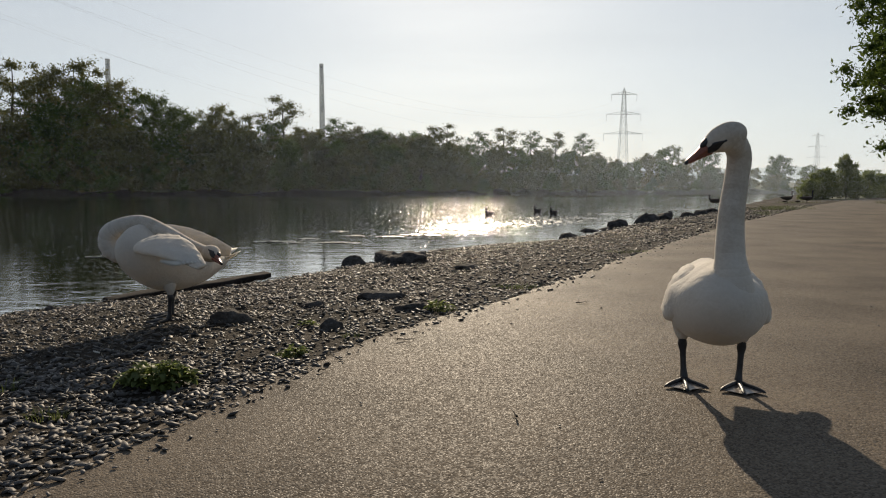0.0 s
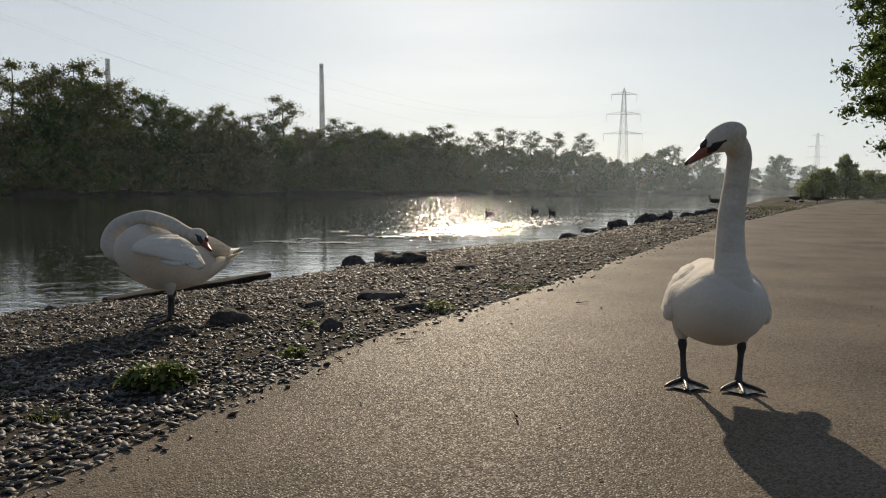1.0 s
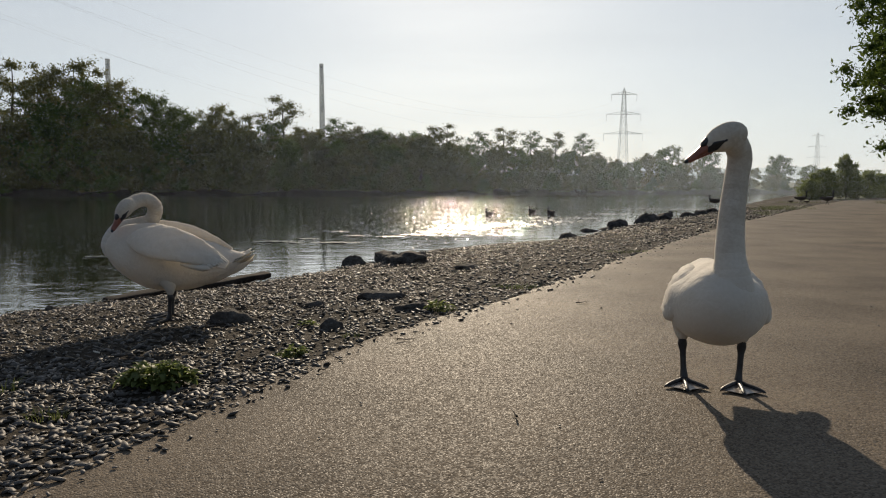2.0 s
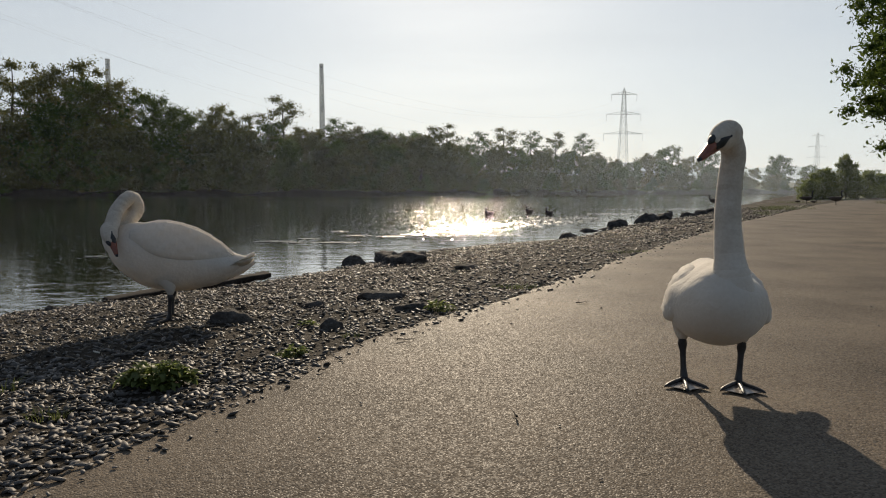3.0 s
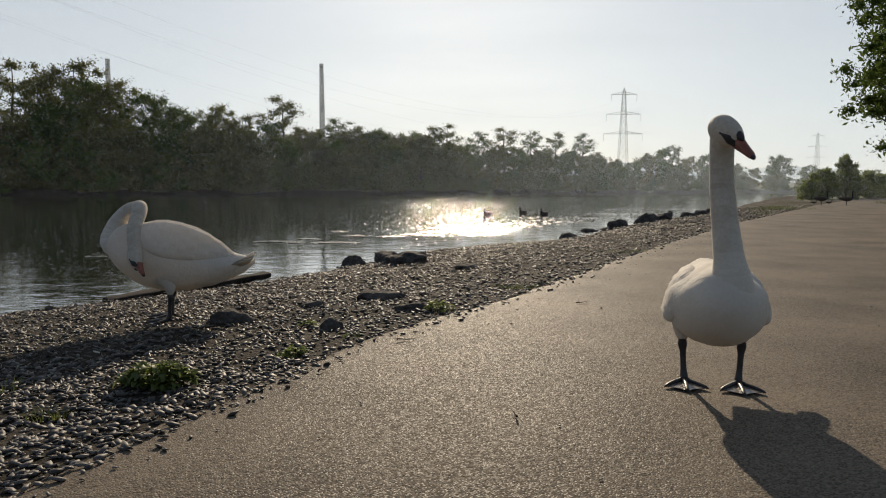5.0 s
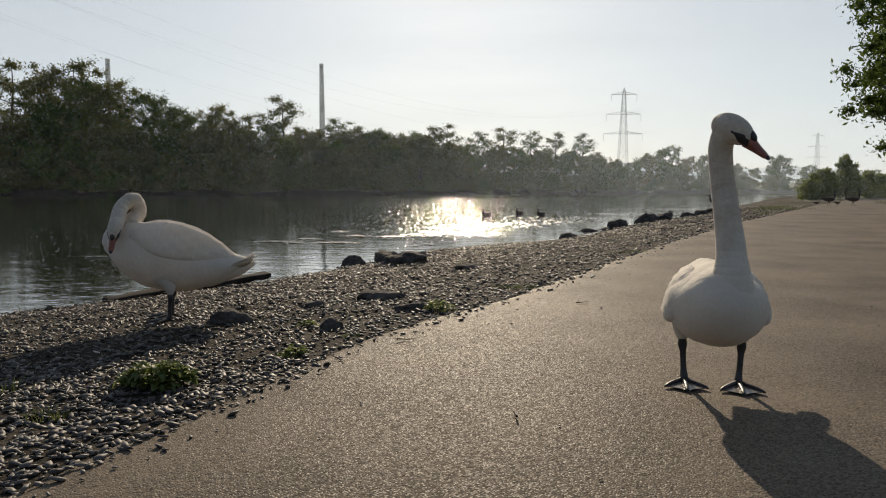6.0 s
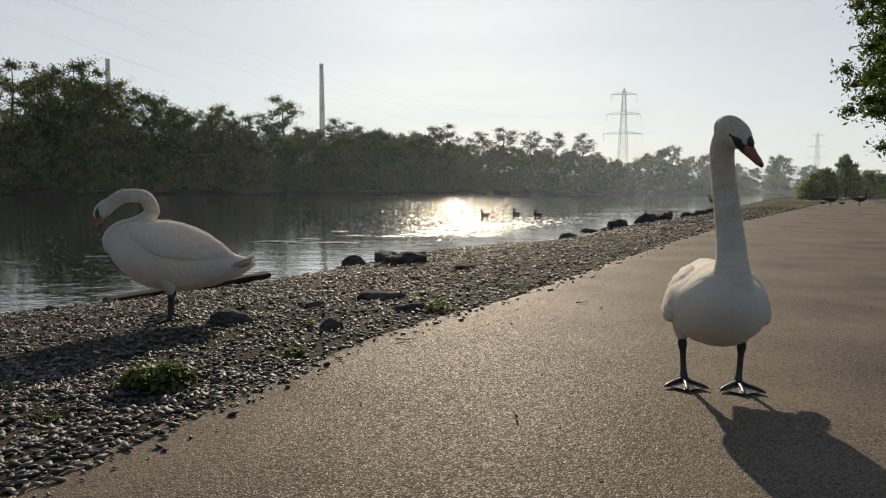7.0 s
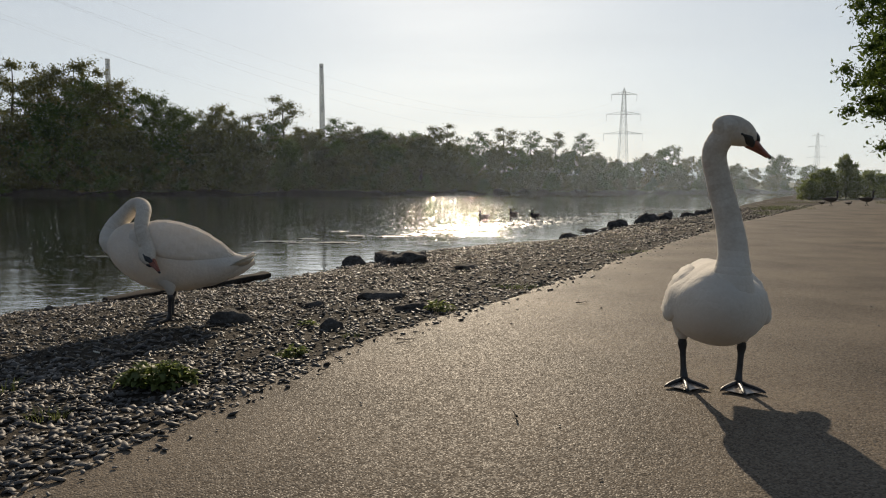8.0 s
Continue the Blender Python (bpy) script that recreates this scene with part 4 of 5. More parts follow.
# ---- near trees and bushes ----
def bank_plants():
    t = build_tree("tree", "broad green leafy tree beside the path", "round", 11.5, 77, LEAF, 0.105, 2.4, 6, 0.6, 1.1)
    t.matrix_basis = pose(19.55, 25.8, 0, 0, 0, 40)
    rng = random.Random(4)
    masters = [build_tree("bush", "sunlit green leafy bush growing along the path", "bush", 2.2, 90 + k, LEAF_NEAR, 0.085, 1.01) for k in range(2)]
    spots = [(22.9, 43.5, 1.4), (24.2, 45.0, 1.9), (24.3, 44.5, 2.2), (27.3, 46.6, 2.2), (29.2, 47.9, 2.1), (31.0, 49.6, 1.9), (33.2, 51.5, 2.1), (25.6, 46.6, 2.0)]
    for i, (x, y, h) in enumerate(spots):
        m = pose(x, y, height_at(x, y), 0, 0, rng.uniform(0, 360)) @ Matrix.Scale(h / 2.35, 4)
        ob = masters[i] if i < 2 else copy_thing(masters[i % 2], m)
        ob.matrix_basis = m
        tagged(ob, group="bushes by the path")
    sapling = build_tree("tree", "young pointed tree rising from the bushes", "dense", 3.2, 55, LEAF_NEAR, 0.08, 1.01)
    sapling.matrix_basis = pose(26.4, 45.6, height_at(26.4, 45.6)) @ Matrix.Diagonal((0.55, 0.55, 0.95, 1))


# ---- birds ----
def build_goose(label, group, m, legs=True, chest="brown", small=1.0, neck_up=1.0):
    root = thing("goose", label, "goose", m, group)
    lift = 0.16 if legs else -0.055
    part("body", mesh_of("body", *tube([(-0.27, 0, lift + 0.12, 0.02, 0.015), (-0.16, 0, lift + 0.11, 0.075, 0.06), (0, 0, lift + 0.10, 0.105, 0.095), (0.12, 0, lift + 0.115, 0.09, 0.085), (0.20, 0, lift + 0.14, 0.045, 0.05)], 18, 16), GOOSE_BROWN), root)
    for s in (-1, 1):
        part("wing", mesh_of("wing", *tube([(0.13, s * 0.075, lift + 0.13, 0.015, 0.03), (0.02, s * 0.098, lift + 0.125, 0.022, 0.065), (-0.14, s * 0.07, lift + 0.14, 0.02, 0.045), (-0.30, s * 0.015, lift + 0.15, 0.006, 0.01)], 14, 10), GOOSE_BROWN), root, "brown folded wing")
    part("tail", mesh_of("tail", *tube([(-0.20, 0, lift + 0.12, 0.045, 0.02), (-0.33, 0, lift + 0.13, 0.03, 0.006)], 5, 8), GOOSE_BLACK), root, "black tail")
    top = lift + 0.16 + 0.27 * neck_up
    part("neck", mesh_of("neck", *tube([(0.16, 0, lift + 0.13, 0.045, 0.05), (0.215, 0, lift + 0.20, 0.032, 0.034), (0.20, 0, lift + 0.12 + 0.2 * neck_up, 0.022, 0.023), (0.21, 0, top, 0.022, 0.022)], 16, 10, (0, 1, 0)), GOOSE_BLACK), root, "long black neck")
    head = part("head", mesh_of("head", *tube([(0.17, 0, top, 0.018, 0.02), (0.215, 0, top + 0.006, 0.027, 0.03), (0.255, 0, top - 0.004, 0.018, 0.02)], 9, 10), GOOSE_BLACK), root, "black head")
    part("beak", mesh_of("beak", *tube([(0.25, 0, top - 0.004, 0.014, 0.014), (0.30, 0, top - 0.014, 0.008, 0.005)], 4, 8), BLACK), head, "short dark beak")
    part("cheek", mesh_of("cheek", *tube([(0.198, 0, top + 0.002, 0.02, 0.014), (0.212, 0, top - 0.010, 0.029, 0.02), (0.226, 0, top - 0.010, 0.02, 0.012)], 6, 10), GOOSE_PALE), head, "pale cheek patch")
    found = [root]
    if legs:
        for s in (-1, 1):
            leg = part("leg", mesh_of("leg", *merged(tube([(0, 0, 0.03, 0.02, 0.02), (0, 0, -0.06, 0.010, 0.010), (0.005, 0, -0.155, 0.009, 0.009)], 8, 8, (1, 0, 0)), tube([(-0.02, 0, -0.155, 0.012, 0.006), (0.06, 0, -0.158, 0.03, 0.004)], 4, 8)), BLACK), root, "thin dark leg")
            leg.matrix_basis = pose(0.0, s * 0.045, 0.165)
            found.append(leg)
    if small != 1.0:
        root.matrix_basis = m @ Matrix.Scale(small, 4)
    return found


def build_resting_goose(x, y, turn, label):
    root = thing("goose", label, "goose", pose(x, y, height_at(x, y) if height_at(x, y) > -0.2 else -0.2, 0, 0, turn), "geese resting on the rocks")
    part("body", mesh_of("body", *tube([(-0.30, 0, 0.16, 0.01, 0.01), (-0.18, 0, 0.13, 0.08, 0.06), (0, 0, 0.11, 0.115, 0.105), (0.12, 0, 0.13, 0.095, 0.09), (0.19, 0, 0.16, 0.04, 0.05)], 18, 16), GOOSE_BROWN), root)
    part("neck", mesh_of("neck", *tube([(0.12, 0, 0.14, 0.05, 0.05), (0.17, 0, 0.20, 0.036, 0.036), (0.12, 0, 0.235, 0.026, 0.026)], 10, 10, (0, 1, 0)), GOOSE_BLACK), root, "short drawn-in black neck")
    part("head", mesh_of("head", *tube([(0.07, 0, 0.235, 0.02, 0.02), (0.12, 0, 0.245, 0.028, 0.03), (0.165, 0, 0.23, 0.014, 0.014), (0.21, 0, 0.22, 0.006, 0.005)], 10, 10), GOOSE_BLACK), root, "black head and beak")
    part("cheek", mesh_of("cheek", *tube([(0.098, 0, 0.235, 0.02, 0.014), (0.114, 0, 0.230, 0.030, 0.02), (0.13, 0, 0.230, 0.02, 0.012)], 6, 10), GOOSE_PALE), root, "pale cheek patch")
    return root


# ---- bank details ----
def build_slab():
    """Old board at the waterline."""
    v, f = tube([(-0.86, 0, 0, 0.06, 0.020), (-0.82, 0, 0, 0.08, 0.03), (-0.3, 0.01, 0.004, 0.085, 0.034), (0.3, -0.012, 0.002, 0.08, 0.034), (0.82, 0, 0.01, 0.075, 0.028), (0.86, 0, 0.01, 0.05, 0.018)], 40, 20, (0, 0, 1), 5.0)
    out = [p + Vector((0, 0.012 * noise.noise(p * 4), 0.008 * noise.noise(p * 6))) for p in v]
    ob = new("plank", mesh_of("plank", out, f, WOOD))
    ob.matrix_basis = pose(-2.38, 6.62, -0.165, 3, -2, 51)
    return tagged(ob, "dark wet wooden plank lying along the waterline", "plank")


def floating_patch(x, y, rx, ry, count, seed):
    rng = np.random.default_rng(seed)
    verts, faces = [], []
    for i in range(count):
        a, d = rng.uniform(0, 6.3), rng.random() ** 0.6
        cx, cy, r = rx * d * math.cos(a) + rng.normal(0, 0.05), ry * d * math.sin(a), rng.uniform(0.012, 0.04)
        b = len(verts)
        tx, ty = rng.normal(0, 0.10, 2)
        verts.append((cx, cy, 0.008))
        for k in range(7):
            q = k * 6.283 / 7
            verts.append((cx + r * 1.6 * math.cos(q), cy + r * math.sin(q), 0.005 + r * (tx * math.cos(q) + ty * math.sin(q)) + 0.002 * (k % 2)))
        faces += [(b, b + 1 + k, b + 1 + (k + 1) % 7) for k in range(7)]
    ob = new("floating_weed", mesh_of("floating_weed", verts, faces, PAD))
    ob.matrix_basis = pose(x, y, WATER_LEVEL + 0.002)
    return tagged(ob, "patch of small floating pond leaves glinting on water", "water plant", "floating pond weed", "stuff")


def down_feather(x, y, size, turn):
    ob = new("feather", mesh_of("feather", *feather_piece(size, size * 0.22, 0.12, 5), QUILL))
    ob.matrix_basis = pose(x, y, max(height_at(x, y), -0.02 if signed_distance(EDGE_LINE, np.array([x]), np.array([y]))[0] > 0 else -1) + 0.018, 8, 6, turn)
    return tagged(ob, "small curled white swan feather on the gravel", "feather", "shed feathers")


def twig(x, y, z, length, turn, seed):
    rng = random.Random(seed)
    rows = [(length * (s - 0.5), 0.05 * length * math.sin(s * 5 + seed), 0.004 + 0.01 * rng.random(), 0.0035 * (1.2 - s), 0.0035 * (1.2 - s)) for s in np.linspace(0, 1, 6)]
    ob = new("twig", mesh_of("twig", *tube(rows, 12, 6), WOOD))
    ob.matrix_basis = pose(x, y, z, 0, 0, turn)
    return tagged(ob, "thin dry dark twig lying on the ground", "twig", "fallen twigs")


PAD = material("pond_leaf", (0.07, 0.085, 0.035), (0.20, 0.20, 0.10), scale=3, fine=30, rough=0.3, bump=0, island=0.5)
bank_plants()
for x, y, sx, sy, sz, seed, turn in ((-1.29, 4.18, 0.25, 0.16, 0.07, 1, 10), (-0.46, 5.08, 0.40, 0.20, 0.055, 2, -8), (-0.20, 4.58, 0.28, 0.14, 0.045, 3, 20), (-0.64, 3.94, 0.13, 0.10, 0.055, 4, 0), (-0.62, 8.4, 0.36, 0.3, 0.10, 16, 70), (3.75, 16.0, 0.4, 0.3, 0.10, 9, 60), (-3.1, 5.42, 0.10, 0.08, 0.04, 17, 0), (-2.05, 7.05, 0.2, 0.14, 0.06, 18, 35), (-0.9, 4.75, 0.16, 0.10, 0.04, 21, 5), (0.25, 7.1, 0.3, 0.15, 0.05, 22, 40)):
    build_rock(x, y, sx, sy, sz, seed, turn, "flat dark stone lying among the bank gravel")
for x, y, sx, sy, sz, seed, turn in ((-0.72, 9.0, 0.40, 0.42, 0.16, 5, 20), (-0.38, 8.15, 0.62, 0.34, 0.14, 6, 40), (-1.14, 8.9, 0.30, 0.2, 0.11, 7, 15), (3.3, 15.6, 0.5, 0.35, 0.13, 8, 30), (4.3, 17.0, 0.6, 0.4, 0.18, 10, 10), (5.55, 19.0, 0.9, 0.6, 0.22, 11, 25), (6.25, 19.6, 0.7, 0.5, 0.18, 12, 80), (8.1, 23.0, 0.7, 0.4, 0.14, 13, 0), (8.9, 24.0, 0.7, 0.4, 0.16, 14, 45), (10.4, 26.8, 0.7, 0.5, 0.16, 15, 20), (2.4, 13.2, 0.4, 0.3, 0.11, 19, 12), (12.6, 30.4, 0.8, 0.5, 0.16, 20, 50)):
    build_rock(x, y, sx, sy, sz, seed, turn, "dark wet boulder at the edge of the lake")
build_slab()
build_weed(-1.165, 2.78, (0.135, 0.09), 0.095, 380, 1, "bushy green weed with small toothed leaves in the gravel", 0.045, 0.014)
build_weed(-0.72, 3.33, (0.055, 0.04), 0.05, 36, 2, "small green weed at the path edge", 0.04, 0.011)
build_weed(-0.03, 4.52, (0.075, 0.05), 0.06, 40, 3, "small green weed beside a flat stone", 0.05, 0.013)
build_weed(-0.80, 4.05, (0.05, 0.04), 0.035, 26, 4, "tiny pale green weed in the gravel", 0.035, 0.01)
for i, (x, y, rx, ry, h, n) in enumerate(((-1.42, 2.42, 0.08, 0.06, 0.06, 70), (-1.78, 2.75, 0.05, 0.05, 0.08, 30), (-0.74, 3.28, 0.06, 0.05, 0.05, 60), (-0.0, 4.5, 0.10, 0.06, 0.06, 90), (0.62, 5.5, 0.16, 0.08, 0.05, 120), (0.45, 5.6, 0.1, 0.08, 0.04, 80), (2.3, 8.5, 0.3, 0.15, 0.05, 140), (-0.5, 3.7, 0.05, 0.04, 0.035, 40),
                                          (11.9, 24.4, 1.2, 0.4, 0.22, 500), (10.0, 21.4, 0.5, 0.3, 0.12, 200), (9.2, 20.0, 0.3, 0.2, 0.10, 120), (13.3, 27.2, 0.9, 0.4, 0.18, 350), (20.9, 32.2, 0.8, 0.8, 0.3, 500), (17.6, 34.5, 1.2, 0.5, 0.2, 250))):
    build_tuft(x, y, (rx, ry), h, n, 20 + i)
for i, (x, y, rx, ry, n) in enumerate(((-3.03, 12.56, 0.32, 0.16, 130), (-2.59, 13.2, 0.15, 0.10, 40), (-2.6, 12.2, 0.14, 0.08, 40), (-1.94, 12.3, 0.36, 0.12, 120), (-1.78, 14.0, 0.18, 0.2, 80), (-1.02, 13.8, 0.24, 0.14, 80), (-0.48, 14.3, 0.34, 0.12, 100), (-2.3, 15.4, 0.2, 0.12, 40), (-0.1, 15.2, 0.5, 0.14, 90), (0.35, 16.4, 0.7, 0.3, 140), (-4.9, 9.85, 0.18, 0.04, 24), (1.1, 17.6, 1.5, 0.8, 80), (3.4, 19.8, 1.6, 1.0, 170), (4.6, 22.0, 2.2, 1.2, 200), (7.2, 25.2, 2.2, 0.7, 260), (2.2, 18.6, 1.3, 0.7, 70), (9.5, 30.5, 2.5, 0.8, 220))):
    floating_patch(x, y, rx, ry, n, 30 + i)
feather_rng = random.Random(8)
for x, y in ((-1.69, 3.36), (-1.0, 3.05), (-1.75, 2.8), (-0.55, 4.2), (-1.1, 5.0), (-0.3, 5.6), (-1.9, 5.0), (-0.85, 3.55), (0.3, 7.9), (-1.45, 5.4), (-0.15, 6.4), (1.3, 9.6)):
    down_feather(x, y, feather_rng.uniform(0.03, 0.06), feather_rng.uniform(0, 360))
for i, (x, y, length, turn) in enumerate(((-0.19, 3.55, 0.10, 20), (-0.52, 2.95, 0.06, 60), (0.25, 2.35, 0.07, 100), (0.95, 4.7, 0.09, 10), (-1.82, 2.82, 0.14, 55), (-1.45, 5.95, 0.35, 30))):
    twig(x, y, max(height_at(x, y), -0.02) + (0.022 if x > -0.6 else 0.015), length, turn, i)

goose_a = build_goose("dark brown goose with black neck walking", "geese walking on the path", pose(16.3, 33, 0))
goose_b = build_goose("dark brown goose with black neck walking", "geese walking on the path", pose(16.2, 31, 0))
gosling_a = build_goose("small grey-brown gosling following the geese", "goslings on the path", pose(16, 30, 0), neck_up=0.35, small=0.45)
gosling_b = build_goose("small grey-brown gosling following the geese", "goslings on the path", pose(16, 30, 0), neck_up=0.35, small=0.45)
swimmers = [build_goose("dark goose with raised black neck swimming", "geese swimming on the lake", pose(2 + i, 24, WATER_LEVEL), legs=False, neck_up=0.55) for i in range(3)]
build_resting_goose(5.75, 19.35, 200, "dark goose sitting on a shore boulder")
build_resting_goose(6.4, 19.9, 20, "dark goose crouching beside shore boulders")
watcher = build_goose("dark goose standing on stones at the shore", "geese resting on the rocks", pose(10.52, 26.9, -0.02, 0, 0, 160), neck_up=0.5)


# ---- morning mist over the lake and the lowland ----
def build_mist(name, line, top, spacing, along, cover, seed, label):
    """Still layers of droplets: hair-thin level filaments one above the other, thinning out upwards. cover: how much of the view they take, along x."""
    rng = np.random.default_rng(seed)
    pts = spline(line, 22)
    share = np.interp(pts[:, 0], along, cover)
    verts, faces = [], []
    for i in range(int(top / spacing)):
        z0 = i * spacing
        fade = z0 / top
        thick = spacing * share * (1 - fade * fade * (3 - 2 * fade))
        b = len(verts)
        wave = rng.uniform(-0.2, 0.2)
        for k, (x, y) in enumerate(pts):
            z = WATER_LEVEL + 0.03 + z0 + spacing * 0.1 * math.sin(k * 0.9 + wave * 4)
            verts += [(x, y + wave, z), (x, y + wave, z + max(thick[k], 1e-5))]
        faces += [(b + 2 * k, b + 2 * k + 2, b + 2 * k + 3, b + 2 * k + 1) for k in range(len(pts) - 1)]
    return tagged(new(name, mesh_of(name, verts, faces, MIST, False)), label, "mist", "morning mist", "stuff")


build_mist("mist", [(-90, 32), (-40, 38), (-15, 52), (0, 62), (30, 78), (60, 98), (75, 106)], 24, 0.015, [-40, -22, -5, 30], [0.004, 0.015, 0.040, 0.13], 5, "thin sunlit morning mist over the lake")
build_mist("mist", [(-520, 330), (-200, 325), (0, 320), (200, 325), (560, 330)], 150, 0.055, [-300, 0, 200], [0.13, 0.16, 0.16], 9, "pale sunlit haze over the distant lowland")
# veil added across the path to lift the dark tones of the bushes
build_mist("mist", [(14, 35.5), (24, 39.5), (40, 45)], 8, 0.012, [15, 23], [0.0, 0.03], 6, "thin added mist veil brightening the bushes by the path")


def scatter_ripples():
    """Small smooth wavelets all over the lake, denser below the sun to add its glitter."""
    rng = np.random.default_rng(21)
    n, calm = 6200, 2400
    y = 1 / rng.uniform(1 / 82, 1 / 8, n)
    x = y * rng.uniform(-0.66, 0.5, n)
    # wavelets past the first batch are crowded along the sun's bearing for glints
    y[calm:] = 1 / rng.uniform(1 / 82, 1 / 14, n - calm)
    x[calm:] = y[calm:] * rng.normal(0.035, 0.095, n - calm)
    keep = (signed_distance(SHORE_LINE, x, y) < -0.4) & (signed_distance(FAR_LINE, x, y) > 0.5) & (np.abs(x) < 0.68 * y)
    verts, faces = [], []
    for cx, cy in zip(x[keep], y[keep]):
        k = float(np.interp(cy, [8, 20, 60], [0.35, 0.55, 0.9]))
        w, d, h = k * rng.uniform(0.03, 0.09), k * rng.uniform(0.02, 0.05), k * rng.uniform(0.004, 0.010)
        turn = rng.normal(0, 0.5)
        c, s = math.cos(turn), math.sin(turn)
        b = len(verts)
        verts.append((cx, cy, h))
        for ring, lift in ((0.5, 0.72), (1.0, -0.05)):
            for k in range(6):
                a = k * math.pi / 3
                px, py = w * ring * math.cos(a), d * ring * math.sin(a)
                verts.append((cx + px * c - py * s, cy + px * s + py * c, h * lift))
        for k in range(6):
            k2 = (k + 1) % 6
            faces += [(b, b + 1 + k, b + 1 + k2), (b + 1 + k, b + 7 + k, b + 7 + k2, b + 1 + k2)]
    return part("ripples", mesh_of("ripples", verts, faces, RIPPLE), water, "small wavelets glinting in the sun", "stuff")


RIPPLE = WATER.copy()
RIPPLE.name = "wavelet_water"
RIPPLE.node_tree.nodes["Principled BSDF"].inputs["Roughness"].default_value = 0.09
RIPPLE.node_tree.nodes["Principled BSDF"].inputs["Coat Weight"].default_value = 0.0
scatter_ripples()
scatter_pebbles()


# ---- motion ----
def motions():
    walk(water, [(0.0, pose(0, 0, WATER_LEVEL)), (8.0, pose(-0.5, -0.25, WATER_LEVEL))])
    # the swan on the path looks round: joints of the neck from breast to head, then the way of the beak
    looks = []
    looks.append((0.0, [(-0.032, -0.20, 0.323), (-0.046, -0.272, 0.438), (-0.052, -0.265, 0.569), (-0.042, -0.24, 0.694), (-0.02, -0.22, 0.816), (-0.018, -0.23, 0.907), (-0.063, -0.27, 0.969)], (-0.14, -0.00, -0.08)))
    looks.append((0.8, [(-0.032, -0.20, 0.323), (-0.046, -0.272, 0.438), (-0.052, -0.265, 0.569), (-0.042, -0.24, 0.694), (-0.02, -0.22, 0.816), (-0.018, -0.23, 0.907), (-0.065, -0.27, 0.969)], (-0.15, -0.00, -0.09)))
    looks.append((1.7, [(-0.032, -0.20, 0.323), (-0.046, -0.272, 0.438), (-0.052, -0.265, 0.569), (-0.04, -0.24, 0.694), (-0.02, -0.22, 0.816), (-0.016, -0.23, 0.907), (-0.061, -0.27, 0.969)], (-0.15, -0.00, -0.08)))
    looks.append((2.8, [(-0.032, -0.20, 0.323), (-0.046, -0.272, 0.438), (-0.054, -0.265, 0.569), (-0.047, -0.24, 0.694), (-0.029, -0.22, 0.816), (-0.024, -0.23, 0.907), (-0.065, -0.27, 0.969)], (-0.15, -0.03, -0.09)))
    looks.append((3.0, [(-0.032, -0.20, 0.323), (-0.046, -0.272, 0.438), (-0.056, -0.265, 0.569), (-0.055, -0.24, 0.694), (-0.043, -0.22, 0.816), (-0.038, -0.23, 0.907), (-0.073, -0.27, 0.973)], (-0.14, -0.09, -0.09)))
    looks.append((3.2, [(-0.032, -0.20, 0.323), (-0.046, -0.272, 0.438), (-0.059, -0.265, 0.569), (-0.061, -0.24, 0.694), (-0.055, -0.22, 0.816), (-0.054, -0.23, 0.907), (-0.081, -0.27, 0.977)], (-0.12, -0.11, -0.09)))
    looks.append((3.5, [(-0.032, -0.20, 0.323), (-0.046, -0.272, 0.438), (-0.061, -0.265, 0.569), (-0.067, -0.24, 0.694), (-0.065, -0.22, 0.816), (-0.065, -0.23, 0.907), (-0.086, -0.27, 0.981)], (-0.12, -0.12, -0.09)))
    looks.append((4.0, [(-0.032, -0.20, 0.323), (-0.046, -0.272, 0.438), (-0.063, -0.265, 0.569), (-0.069, -0.24, 0.694), (-0.069, -0.22, 0.816), (-0.071, -0.23, 0.907), (-0.089, -0.27, 0.981)], (-0.11, -0.13, -0.08)))
    looks.append((4.5, [(-0.032, -0.20, 0.323), (-0.046, -0.272, 0.438), (-0.063, -0.265, 0.569), (-0.069, -0.24, 0.694), (-0.069, -0.22, 0.816), (-0.073, -0.23, 0.907), (-0.089, -0.27, 0.981)], (-0.08, -0.13, -0.09)))
    looks.append((4.7, [(-0.032, -0.20, 0.323), (-0.046, -0.272, 0.438), (-0.063, -0.265, 0.569), (-0.071, -0.24, 0.694), (-0.074, -0.22, 0.816), (-0.079, -0.23, 0.907), (-0.098, -0.27, 0.985)], (-0.02, -0.13, -0.09)))
    looks.append((5.2, [(-0.032, -0.20, 0.323), (-0.046, -0.272, 0.438), (-0.056, -0.265, 0.569), (-0.065, -0.24, 0.694), (-0.072, -0.22, 0.816), (-0.081, -0.23, 0.917), (-0.094, -0.27, 0.996)], (0.07, -0.10, -0.08)))
    looks.append((5.8, [(-0.032, -0.20, 0.323), (-0.046, -0.272, 0.438), (-0.05, -0.265, 0.569), (-0.059, -0.24, 0.694), (-0.072, -0.22, 0.816), (-0.088, -0.23, 0.927), (-0.088, -0.27, 1.002)], (0.11, -0.06, -0.08)))
    looks.append((6.2, [(-0.032, -0.20, 0.323), (-0.046, -0.272, 0.438), (-0.048, -0.265, 0.569), (-0.057, -0.24, 0.694), (-0.067, -0.22, 0.816), (-0.081, -0.23, 0.923), (-0.082, -0.27, 0.994)], (0.06, -0.09, -0.09)))
    looks.append((6.8, [(-0.032, -0.20, 0.323), (-0.046, -0.272, 0.438), (-0.048, -0.265, 0.569), (-0.055, -0.24, 0.694), (-0.065, -0.22, 0.816), (-0.079, -0.23, 0.923), (-0.078, -0.27, 0.99)], (0.06, -0.09, -0.10)))
